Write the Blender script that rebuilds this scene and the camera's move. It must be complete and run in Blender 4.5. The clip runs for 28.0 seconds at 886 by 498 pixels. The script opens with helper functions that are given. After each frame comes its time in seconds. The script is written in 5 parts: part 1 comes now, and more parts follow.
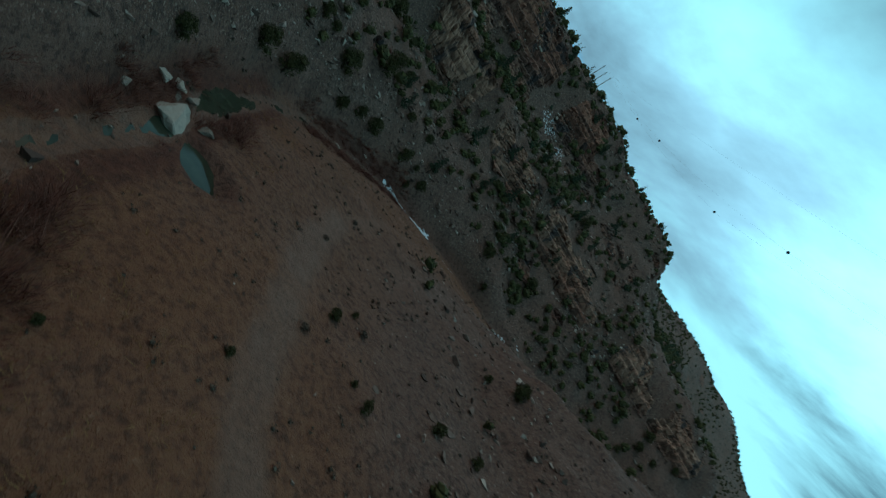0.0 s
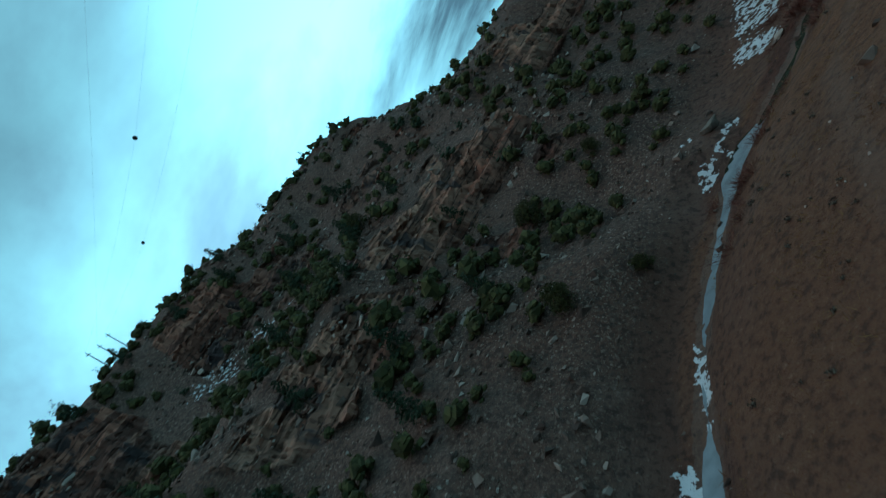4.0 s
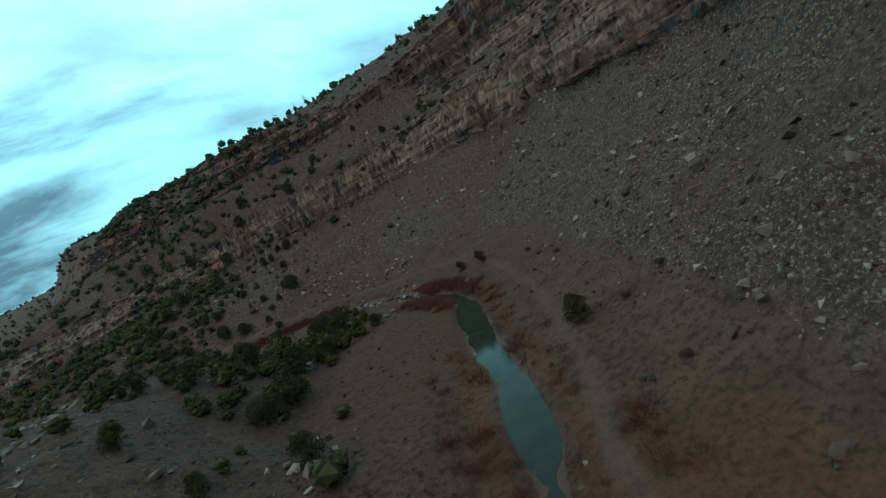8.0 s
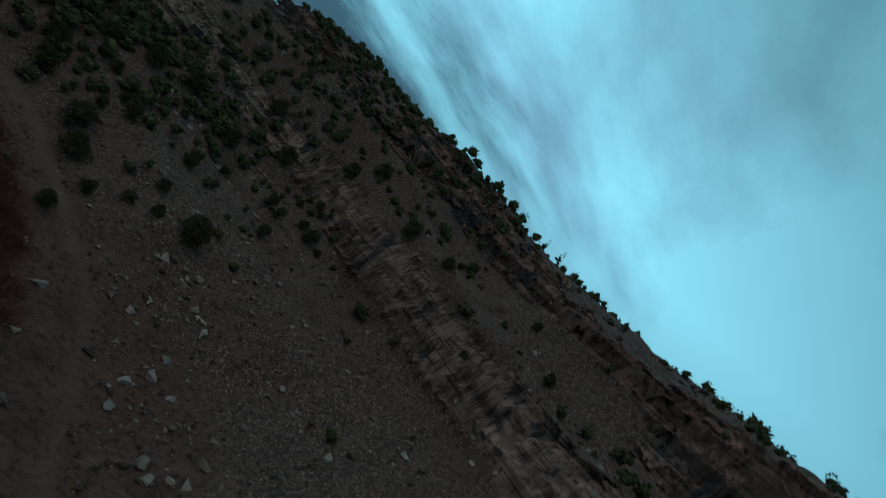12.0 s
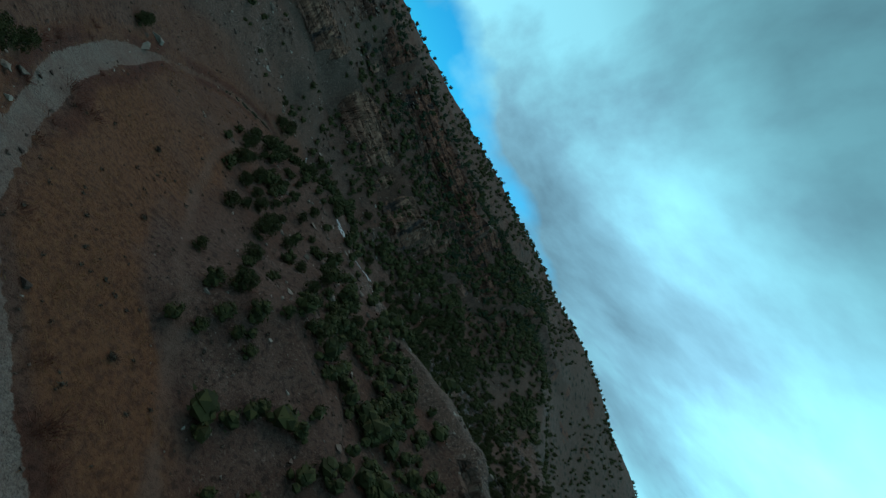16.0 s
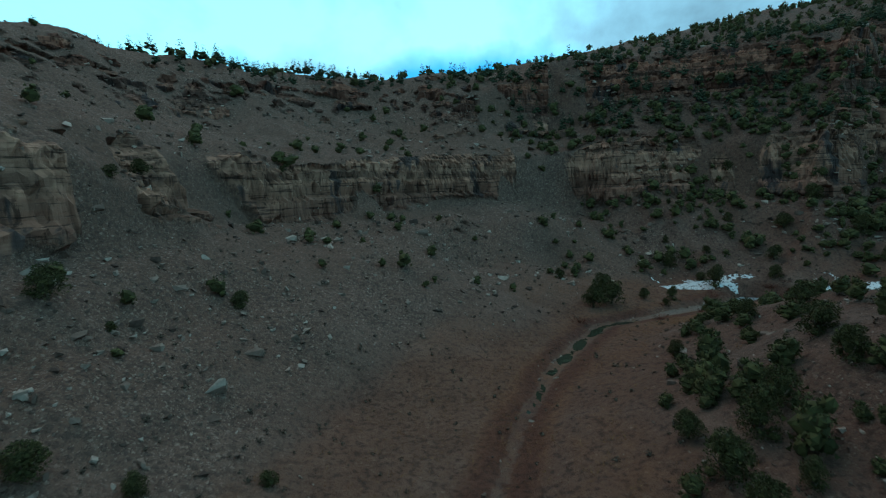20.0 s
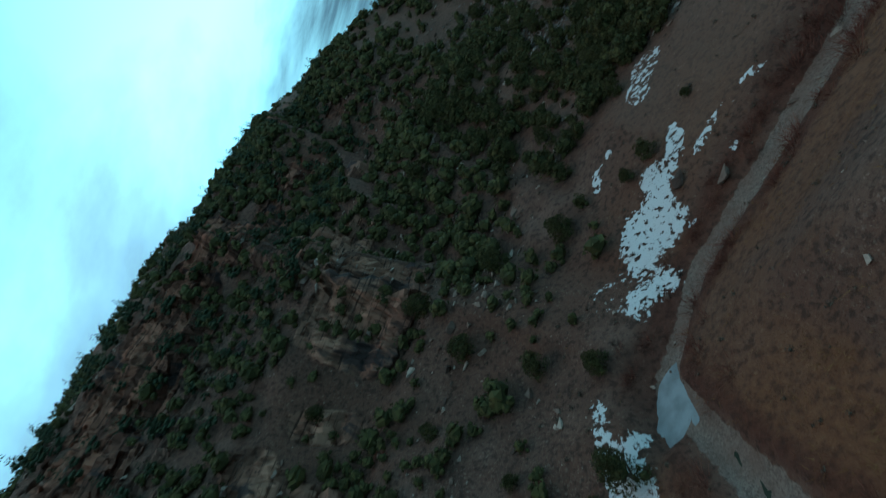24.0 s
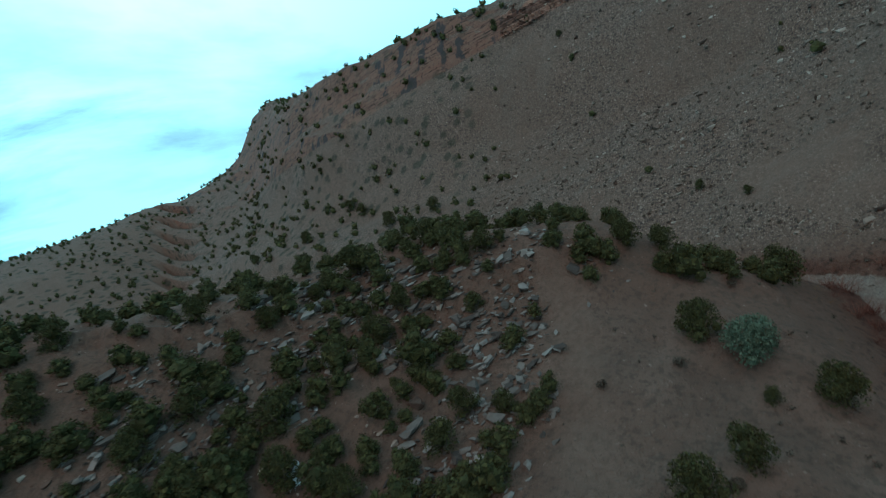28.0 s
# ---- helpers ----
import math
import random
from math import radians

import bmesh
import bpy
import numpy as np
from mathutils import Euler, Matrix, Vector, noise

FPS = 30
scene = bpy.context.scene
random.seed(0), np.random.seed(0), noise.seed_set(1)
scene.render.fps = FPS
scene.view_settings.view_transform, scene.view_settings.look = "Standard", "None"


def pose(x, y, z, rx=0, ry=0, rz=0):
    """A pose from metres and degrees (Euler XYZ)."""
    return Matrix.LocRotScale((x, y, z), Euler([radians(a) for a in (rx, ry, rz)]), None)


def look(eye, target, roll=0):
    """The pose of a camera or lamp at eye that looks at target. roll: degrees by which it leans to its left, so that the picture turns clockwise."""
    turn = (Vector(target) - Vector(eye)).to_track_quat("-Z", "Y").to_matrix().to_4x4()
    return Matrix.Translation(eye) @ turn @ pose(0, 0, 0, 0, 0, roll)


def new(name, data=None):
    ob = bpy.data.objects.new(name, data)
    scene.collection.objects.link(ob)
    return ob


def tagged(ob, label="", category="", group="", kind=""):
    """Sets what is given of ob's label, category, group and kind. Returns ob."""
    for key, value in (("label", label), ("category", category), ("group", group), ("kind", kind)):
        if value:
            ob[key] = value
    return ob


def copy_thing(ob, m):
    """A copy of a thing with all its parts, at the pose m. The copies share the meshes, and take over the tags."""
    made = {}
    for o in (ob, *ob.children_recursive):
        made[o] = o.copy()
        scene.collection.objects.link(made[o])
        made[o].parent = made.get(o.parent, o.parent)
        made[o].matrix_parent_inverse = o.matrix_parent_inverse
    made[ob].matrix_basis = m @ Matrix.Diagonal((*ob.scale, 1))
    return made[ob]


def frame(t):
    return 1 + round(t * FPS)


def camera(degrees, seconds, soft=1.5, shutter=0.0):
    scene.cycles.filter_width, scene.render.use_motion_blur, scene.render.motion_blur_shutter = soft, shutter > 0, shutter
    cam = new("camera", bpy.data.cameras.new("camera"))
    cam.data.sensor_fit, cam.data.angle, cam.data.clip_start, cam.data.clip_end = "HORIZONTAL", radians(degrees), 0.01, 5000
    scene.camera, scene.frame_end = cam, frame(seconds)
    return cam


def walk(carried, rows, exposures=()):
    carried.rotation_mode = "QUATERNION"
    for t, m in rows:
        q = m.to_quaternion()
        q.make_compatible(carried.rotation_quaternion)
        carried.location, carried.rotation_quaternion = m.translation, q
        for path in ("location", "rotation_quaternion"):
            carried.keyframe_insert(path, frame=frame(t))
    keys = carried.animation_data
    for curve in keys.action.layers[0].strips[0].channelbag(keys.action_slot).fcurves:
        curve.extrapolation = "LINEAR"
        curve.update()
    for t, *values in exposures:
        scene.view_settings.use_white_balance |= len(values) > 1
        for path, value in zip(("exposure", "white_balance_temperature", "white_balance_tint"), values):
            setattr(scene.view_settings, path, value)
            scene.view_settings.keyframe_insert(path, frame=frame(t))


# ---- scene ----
cam = camera(80.6, 28.0, soft=1.2, shutter=0.15)

# seconds, eye in metres, Euler degrees
PATH = [
    (0.0, 108.66, -100.89, 18.40, 72.23, -58.35, 69.11),
    (0.5, 95.89, -94.01, 16.45, 73.61, -43.71, 76.21),
    (1.0, 81.90, -88.59, 14.79, 78.95, -20.86, 78.89),
    (1.5, 67.76, -83.98, 13.81, 84.25, 3.90, 79.86),
    (2.0, 54.23, -79.30, 14.02, 89.71, 25.37, 78.41),
    (2.5, 41.06, -73.74, 14.76, 92.43, 39.64, 71.42),
    (3.0, 28.62, -66.24, 16.10, 91.31, 49.97, 58.96),
    (3.5, 17.30, -56.69, 17.16, 91.27, 56.05, 46.79),
    (4.0, 8.18, -44.99, 18.47, 90.52, 60.68, 35.65),
    (4.5, 1.92, -31.43, 19.96, 88.50, 64.27, 22.49),
    (5.0, -1.17, -16.61, 21.28, 83.33, 66.85, 5.35),
    (5.5, -1.10, -1.24, 21.99, 75.17, 66.59, -14.75),
    (6.0, 1.83, 13.84, 21.85, 72.66, 60.94, -27.84),
    (6.5, 7.04, 27.64, 21.57, 74.37, 52.12, -34.71),
    (7.0, 13.60, 40.70, 21.01, 76.13, 43.42, -39.20),
    (7.5, 21.82, 53.10, 20.96, 77.60, 35.77, -42.25),
    (8.0, 30.60, 64.96, 20.84, 78.62, 29.27, -44.01),
    (8.5, 40.21, 76.49, 20.60, 79.42, 24.40, -45.34),
    (9.0, 50.25, 87.92, 20.28, 80.26, 20.10, -46.02),
    (9.5, 61.14, 99.12, 20.33, 81.90, 13.52, -45.38),
    (10.0, 71.70, 110.50, 20.90, 84.02, -1.59, -43.86),
    (10.5, 81.89, 122.36, 21.35, 86.24, -17.39, -42.57),
    (11.0, 91.83, 134.52, 22.72, 89.94, -30.85, -40.17),
    (11.5, 99.91, 147.53, 24.55, 95.37, -42.00, -36.08),
    (12.0, 105.36, 161.70, 26.97, 99.97, -51.34, -30.06),
    (12.5, 108.29, 175.86, 29.66, 103.98, -58.98, -23.22),
    (13.0, 108.05, 190.98, 31.67, 106.45, -61.83, -14.07),
    (13.5, 104.32, 206.19, 32.82, 107.03, -61.98, -2.72),
    (14.0, 97.67, 220.22, 32.88, 109.75, -62.81, 6.41),
    (14.5, 88.59, 232.42, 32.29, 111.84, -64.33, 15.54),
    (15.0, 77.58, 242.40, 31.50, 111.83, -66.73, 25.93),
    (15.5, 65.29, 249.94, 30.79, 106.48, -69.19, 40.22),
    (16.0, 52.50, 254.93, 30.12, 94.76, -67.37, 58.74),
    (16.5, 40.00, 257.49, 28.99, 79.03, -64.46, 80.90),
    (17.0, 26.75, 259.00, 27.21, 74.50, -52.27, 92.57),
    (17.5, 12.93, 259.24, 25.36, 77.59, -32.73, 95.99),
    (18.0, -1.38, 258.11, 23.74, 79.71, -14.67, 97.39),
    (18.5, -15.82, 256.25, 22.83, 81.06, -2.16, 95.71),
    (19.0, -30.00, 254.80, 22.54, 81.74, 3.25, 92.96),
    (19.5, -44.28, 253.69, 22.48, 82.29, 3.09, 91.56),
    (20.0, -58.69, 252.83, 23.13, 82.75, 1.87, 90.34),
    (20.5, -72.83, 252.63, 23.37, 83.49, 2.86, 88.48),
    (21.0, -86.48, 253.26, 23.82, 88.42, 14.31, 87.87),
    (21.5, -99.86, 254.73, 24.71, 93.19, 28.96, 87.87),
    (22.0, -113.25, 257.10, 26.12, 95.94, 43.19, 86.45),
    (22.5, -126.76, 260.66, 28.12, 93.80, 54.95, 77.99),
    (23.0, -140.01, 266.19, 30.44, 84.44, 61.33, 54.76),
    (23.5, -151.57, 275.11, 31.84, 74.01, 64.14, 30.99),
    (24.0, -160.32, 287.36, 32.31, 69.75, 63.77, 13.12),
    (24.5, -166.18, 301.47, 32.65, 67.93, 60.78, -3.47),
    (25.0, -168.53, 316.67, 32.89, 69.81, 56.24, -16.00),
    (25.5, -167.68, 332.23, 33.27, 72.63, 53.38, -25.94),
    (26.0, -163.46, 347.21, 33.88, 74.88, 51.04, -33.69),
    (26.5, -156.70, 361.03, 34.51, 75.92, 47.82, -39.89),
    (27.0, -147.75, 374.13, 34.87, 76.92, 42.06, -45.27),
    (27.5, -137.64, 386.55, 35.08, 77.76, 35.15, -48.72),
    (28.0, -126.41, 398.47, 35.15, 79.46, 25.38, -50.76),
]
walk(cam, [(t, pose(x, y, z, rx, ry, rz)) for t, x, y, z, rx, ry, rz in PATH],
     exposures=[(0.0, -0.65, 6150, 10), (1.0, -0.22, 6500, 10), (2.0, 0.02, 6150, 10), (3.0, -0.6, 5800, 10), (3.5, -0.6, 5800, 10), (6.0, -0.72, 6150, 10), (7.0, -0.38, 6250, 10), (8.0, -0.25,
                6250, 10), (9.0, -0.15, 6200, 10), (10.0, -0.22, 6250, 10), (11.0, -0.85, 6000, 10), (12.0, -1.45, 5800, 10), (13.0, -1.55, 5900,
                10), (16.0, -0.88, 6050, 10), (17.0, -0.58, 6000, 10), (18.0, -0.30, 6000, 10), (19.0, -0.10, 6150, 10), (20.0, -0.3, 6000, 10), (22.5, -0.95, 5700, 10),
                (23.0, -0.95, 5700, 10), (24.0, -0.48, 5850, 10), (25.0, -0.32, 5800, 10), (26.0, -0.5, 6000, 10), (27.0, -0.3, 5800, 10), (28.0, 0.0, 6000, 10)])

# ---- light: a cloudy evening sky, no direct sun ----
SUN_HEADING = 330.0
world = bpy.data.worlds.new("sky")
scene.world = world
world.use_nodes = True
wn, wl = world.node_tree.nodes, world.node_tree.links
wn.clear()


def wnode(kind, **values):
    n = wn.new(kind)
    for key, value in values.items():
        n.inputs[key].default_value = value
    return n


sky = wnode("ShaderNodeTexSky")
sky.sky_type, sky.sun_disc = "NISHITA", False
sky.sun_elevation, sky.sun_rotation = radians(12), radians(SUN_HEADING)
sky.air_density, sky.dust_density, sky.ozone_density = 1.0, 0.6, 2.0
where = wnode("ShaderNodeTexCoord")
split = wnode("ShaderNodeSeparateXYZ")
wl.new(where.outputs["Generated"], split.inputs[0])
# project the direction on a cloud deck: streaks get finer towards the horizon
lift = wn.new("ShaderNodeMath")
lift.operation, lift.inputs[1].default_value = "MAXIMUM", 0.0
wl.new(split.outputs["Z"], lift.inputs[0])
deck = wn.new("ShaderNodeMath")
deck.operation, deck.inputs[1].default_value = "ADD", 0.34
wl.new(lift.outputs[0], deck.inputs[0])
plane = wn.new("ShaderNodeVectorMath")
plane.operation = "DIVIDE"
both = wn.new("ShaderNodeCombineXYZ")
for k in range(3):
    wl.new(deck.outputs[0], both.inputs[k])
wl.new(where.outputs["Generated"], plane.inputs[0])
wl.new(both.outputs[0], plane.inputs[1])


def deck_noise(scale, detail, rough_, distort, place, turn, stretch):
    mp = wn.new("ShaderNodeMapping")
    mp.inputs["Location"].default_value = place
    mp.inputs["Rotation"].default_value = (0, 0, radians(turn))
    mp.inputs["Scale"].default_value = stretch
    wl.new(plane.outputs[0], mp.inputs["Vector"])
    n = wnode("ShaderNodeTexNoise", Scale=scale, Detail=detail, Roughness=rough_, Distortion=distort)
    wl.new(mp.outputs[0], n.inputs["Vector"])
    return n.outputs["Fac"]


def wmath(kind, a, b):
    n = wn.new("ShaderNodeMath")
    n.operation = kind
    for k, value in enumerate((a, b)):
        if isinstance(value, (int, float)):
            n.inputs[k].default_value = value
        else:
            wl.new(value, n.inputs[k])
    return n.outputs[0]


def wramp(source, *stops):
    r = wn.new("ShaderNodeValToRGB")
    e = r.color_ramp.elements
    while len(e) < len(stops):
        e.new(0.5)
    for k, (at, colour) in enumerate(stops):
        e[k].position, e[k].color = at, (*colour, 1)
    wl.new(source, r.inputs[0])
    return r.outputs[0]


def grey3(v):
    return (v, v, v)


# the cloud deck breaks up low in the north-west
west = wmath("ADD", wmath("MULTIPLY", split.outputs["X"], -0.96), wmath("MULTIPLY", split.outputs["Y"], 0.28))
toward = wramp(west, (0.58, (0, 0, 0)), (0.9, (1, 1, 1)))
low_sky = wramp(lift.outputs[0], (0.20, (1, 1, 1)), (0.32, (0, 0, 0)))
gap = wmath("MULTIPLY", wmath("MULTIPLY", toward, low_sky), 0.34)
bulk = deck_noise(1.0, 6.0, 0.5, 0.2, (0, 0, 0), 35, (0.6, 1.2, 0.0))
cover = wramp(wmath("SUBTRACT", bulk, gap), (0.10, (0, 0, 0)), (0.24, (1, 1, 1)))
shade = deck_noise(0.9, 8.0, 0.56, 0.25, (3.1, 7.7, 0), 20, (0.7, 1.15, 0.0))
low_light = wramp(lift.outputs[0], (0.0, grey3(0.06)), (0.28, grey3(0.04)), (0.5, grey3(0.0)))
tone = wramp(wmath("ADD", shade, low_light), (0.31, (0.105, 0.20, 0.255)), (0.42, (0.21, 0.44, 0.54)), (0.54, (0.35, 0.85, 0.96)))
# a long grey cloud bank low in the north, over a bright slot
north = wmath("ADD", wmath("MULTIPLY", split.outputs["X"], -0.035), wmath("MULTIPLY", split.outputs["Y"], 0.999))
aside = wmath("ADD", wmath("MULTIPLY", split.outputs["X"], 0.999), wmath("MULTIPLY", split.outputs["Y"], 0.035))
ragged = deck_noise(2.2, 7.0, 0.6, 0.3, (1.7, 4.1, 0), 12, (0.6, 1.3, 0.0))
across = wmath("POWER", wmath("ABSOLUTE", wmath("DIVIDE", aside, 0.36), 0.0), 2.0)
updown = wmath("POWER", wmath("ABSOLUTE", wmath("DIVIDE", wmath("SUBTRACT", split.outputs["Z"], 0.21), 0.13), 0.0), 2.0)
inside = wmath("SUBTRACT", wmath("ADD", 1.6, wmath("MULTIPLY", wmath("SUBTRACT", ragged, 0.5), 6.5)), wmath("ADD", across, updown))
bank_cloud = wmath("MULTIPLY", wramp(wmath("MULTIPLY", inside, 0.55), (0.0, (0, 0, 0)), (0.5, (0.45, 0.45, 0.45)), (1.0, (1, 1, 1))), wmath("GREATER_THAN", north, 0.0))
grey_bank = wn.new("ShaderNodeMix")
grey_bank.data_type, grey_bank.blend_type = "RGBA", "MULTIPLY"
wl.new(bank_cloud, grey_bank.inputs["Factor"])
wl.new(tone, grey_bank.inputs["A"])
grey_bank.inputs["B"].default_value = (0.24, 0.22, 0.25, 1)
tone = grey_bank.outputs["Result"]
# the deck is thin and bright low down and thick overhead; brighter towards the hidden sun in the west
thin = wramp(lift.outputs[0], (0.0, grey3(1.0)), (0.26, grey3(0.92)), (0.52, grey3(0.74)), (1.0, grey3(0.54)))
glow = wmath("ADD", wmath("MULTIPLY", wramp(west, (0.0, (0, 0, 0)), (0.9, (1, 1, 1))), 0.22), 0.97)
heavy = wmath("MULTIPLY", wramp(west, (0.25, (0, 0, 0)), (0.7, (1, 1, 1))), wramp(lift.outputs[0], (0.42, (0, 0, 0)), (0.62, (0.44, 0.44, 0.44))))
glow = wmath("MULTIPLY", wmath("MULTIPLY", glow, wmath("SUBTRACT", 1.0, heavy)), wmath("MULTIPLY", thin, 1.7))
# the deck is thinnest high in the north
north_glow = wmath("MULTIPLY", wramp(north, (0.30, (0, 0, 0)), (0.60, (0.6, 0.6, 0.6)), (0.80, (1, 1, 1))), wramp(lift.outputs[0], (0.20, (0, 0, 0)), (0.36, (1, 1, 1)), (0.56, (1, 1, 1)), (0.74, (0.25, 0.25, 0.25))))
glow = wmath("MULTIPLY", glow, wmath("ADD", 1.0, wmath("MULTIPLY", north_glow, 0.95)))
tint = wn.new("ShaderNodeMix")
tint.data_type, tint.blend_type = "RGBA", "MULTIPLY"
tint.inputs["Factor"].default_value = 1.0
wl.new(sky.outputs[0], tint.inputs["A"])
tint.inputs["B"].default_value = (0.016, 0.115, 0.165, 1)
mixed = wn.new("ShaderNodeMix")
mixed.data_type = "RGBA"
wl.new(cover, mixed.inputs["Factor"])
wl.new(tint.outputs["Result"], mixed.inputs["A"])
wl.new(tone, mixed.inputs["B"])
back = wnode("ShaderNodeBackground")
wl.new(glow, back.inputs["Strength"])
wl.new(mixed.outputs["Result"], back.inputs[0])
sky_out = wn.new("ShaderNodeOutputWorld")
wl.new(back.outputs[0], sky_out.inputs[0])
sun = new("sun", bpy.data.lights.new("sun", "SUN"))
sun.data.energy, sun.data.angle, sun.data.color = 0.92, radians(60), (1.0, 0.60, 0.39)
sun.matrix_world = look((0, 0, 50), (0.5, 0.25, 49.15))

from math import cos, pi, sin

# ---- the plan: a creek in a winding canyon ----
CREEK_LOW = [(150, -70), (110, -96), (70, -100), (50, -92), (33, -87), (13, -79), (1, -69), (-8, -56), (-18, -40), (-23, -25),
             (-21, 0), (-17, 13), (-10, 28), (5, 41), (14, 53), (23, 66), (34, 79), (47, 91), (59, 103), (69, 115), (81, 131),
             (94, 147), (101, 160), (103, 172), (107, 190), (106, 208), (101, 228), (93, 244), (78, 264)]
CREEK_HIGH = [(57, 280), (36, 286), (17, 282), (4, 270), (-6, 259), (-22, 254), (-42, 249), (-64, 248), (-89, 251),
              (-106, 256), (-127, 262), (-146, 270), (-162, 279), (-174, 287), (-182, 304), (-190, 323), (-195, 337),
              (-184, 348), (-168, 354), (-150, 361), (-122, 376), (-80, 392), (-36, 408), (-26, 440),
              (-25, 490), (-30, 560), (-28, 640), (0, 760), (150, 1000), (900, 2300)]
CREEK = np.array(CREEK_LOW + CREEK_HIGH, float)
LEVEL = -10.5          # the water's height
# cross sections by the way along the creek: metres from the creek, metres above it
LEFT = {
    130: ((4, 0), (8, 5), (16, 13.6), (32, 26.5), (46, 34.3), (60, 48.3), (75, 54.4), (95, 67.8), (105, 75), (125, 87.6), (300, 97.9)),
    215: ((3, 0), (9, 8.8), (16, 18), (32, 25.3), (46, 32), (57, 48.2), (75, 48.2), (92, 69.1), (103, 84), (118, 86.9), (300, 98.2)),
    255: ((4, 0), (9, 9.8), (24, 19.3), (40, 33.3), (57, 43.3), (74, 53.5), (95, 73.7), (112, 96.1), (125, 96.3), (300, 98.1)),
    285: ((9, 0.2), (18, 1.3), (28, 9), (45, 29.2), (60, 36.7), (72, 53.9), (84, 66.3), (120, 82.6), (200, 82.6)),
    340: ((4, 0), (10, 2), (25, 8.8), (36, 12.3), (60, 32.1), (90, 50.6), (150, 62.3)),
    430: ((5, 0), (12, 1.1), (30, 2.4), (50, 16), (80, 24.5), (120, 40.9)),
    520: ((5, 1), (8, 2.9), (25, 4.3), (60, 11.6), (100, 25.7)),
}
LEFT_FAR = {
    640: ((5, 1), (10, 2), (40, 10), (70, 27.4)),
    700: ((5, 1), (12, 2.1), (19, 6), (40, 13.4), (60, 33.8)),
    735: ((5, 0), (8, 1), (32, 9.5), (40, 15.6), (47, 15.6), (60, 30.6), (75, 46.8), (90, 64.2)),
    780: ((9, 0.5), (25, 0.8), (48, 14), (60, 23.7), (66, 36.9), (73, 37.8), (90, 60.5), (100, 61.4), (140, 88)),
    820: ((5, 1), (10, 2.1), (50, 18.4), (70, 20.4), (76, 32.1), (90, 32.1), (110, 46.8), (118, 53), (150, 79)),
    852: ((5, 1.1), (18, 2.5), (39, 2.5), (51, 21.5), (65, 22.2), (72, 34.4), (90, 48.2), (105, 63.7), (130, 80.8)),
    875: ((5, 1), (20, 1), (26, 3.5), (40, 13.2), (63, 17.3), (71, 38), (90, 48), (105, 74.9), (150, 80.6)),
    890: ((3, 0), (6, 3.1), (25, 11.9), (48, 30.8), (58, 45.7), (64, 60), (92, 83.7), (120, 83.7), (200, 109)),
}
LEFT_LAST = {
    905: ((4, 0), (12, 2.1), (21, 4.4), (40, 10.6), (62, 15.9), (90, 38), (120, 48.3), (145, 79.8), (170, 93)),
    960: ((5, 1), (8, 4), (20, 5.4), (46, 8.3), (54, 11.2), (80, 15.5), (97, 24.1), (130, 33.2), (170, 83.4), (200, 102)),
    1030: ((5, 1), (15, 9.8), (20, 11.8), (50, 17), (62, 18.1), (88, 33.2), (100, 38.6), (150, 38.6), (230, 60), (300, 80)),
    1110: ((5, 1), (14, 8.2), (25, 16.6), (40, 23.1), (60, 23.1), (90, 39), (150, 43), (300, 54)),
    1250: ((8, 1), (30, 9.3), (60, 33), (100, 40), (200, 46), (400, 60.6)),
    1400: ((8, 1), (30, 8.4), (60, 13.3), (100, 13.3), (200, 27.7), (400, 82.1)),
    1440: ((40, 12), (120, 30), (400, 76)),
    1500: ((40, 14), (120, 34), (400, 76)),
}
RIGHT = {
    100: ((5, 1), (14, 2.5), (31, 2.5), (60, 7.7), (100, 25.1)),
    190: ((5, 1), (14, 2.1), (23, 3.1), (50, 6.6), (90, 16.1)),
    270: ((3, 1), (10, 2.9), (30, 4), (60, 13.7)),
    340: ((4, 0.9), (19, 1.1), (25, 2.6), (45, 15), (70, 33.8), (85, 50.4), (95, 58.4), (110, 80.4), (140, 90.2)),
    430: ((4, 0.9), (14, 2), (24, 4.6), (34, 10.8), (54, 20.3), (61, 25.9), (70, 39.6), (76, 50.8), (85, 64.1), (95, 66.9), (110, 89.8), (150, 94.9)),
    490: ((6, 0), (18, 0), (47, 10.6), (55, 16.4), (68, 27.6), (76, 41.6), (92, 41.7), (98, 49.7), (106, 60.6), (112, 79.8), (150, 89.1)),
}
RIGHT_FAR = {
    515: ((5, 1), (20, 1), (43, 6.2), (54, 10.3), (75, 14.6), (82, 36.4), (94, 36.4), (99, 54.6), (106, 76.1), (112, 80), (150, 95)),
    555: ((5, 2), (8, 3.5), (16, 5.4), (32, 14.9), (56, 19.4), (60, 25.4), (78, 34.2), (84, 49.6), (90, 68.3), (97, 69), (120, 89)),
    585: ((5, 1), (12, 2.6), (25, 9.5), (51, 30.4), (69, 45.2), (89, 66), (98, 75), (130, 84)),
    640: ((5, 1), (20, 3.4), (37, 17.1), (60, 20.7), (80, 31.8)),
    700: ((5, 1), (28, 1.9), (43, 7), (60, 20.6), (80, 27.9)),
    770: ((5, 1), (18, 5), (26, 7.9), (32, 9.9), (51, 22.4), (70, 24.8)),
}
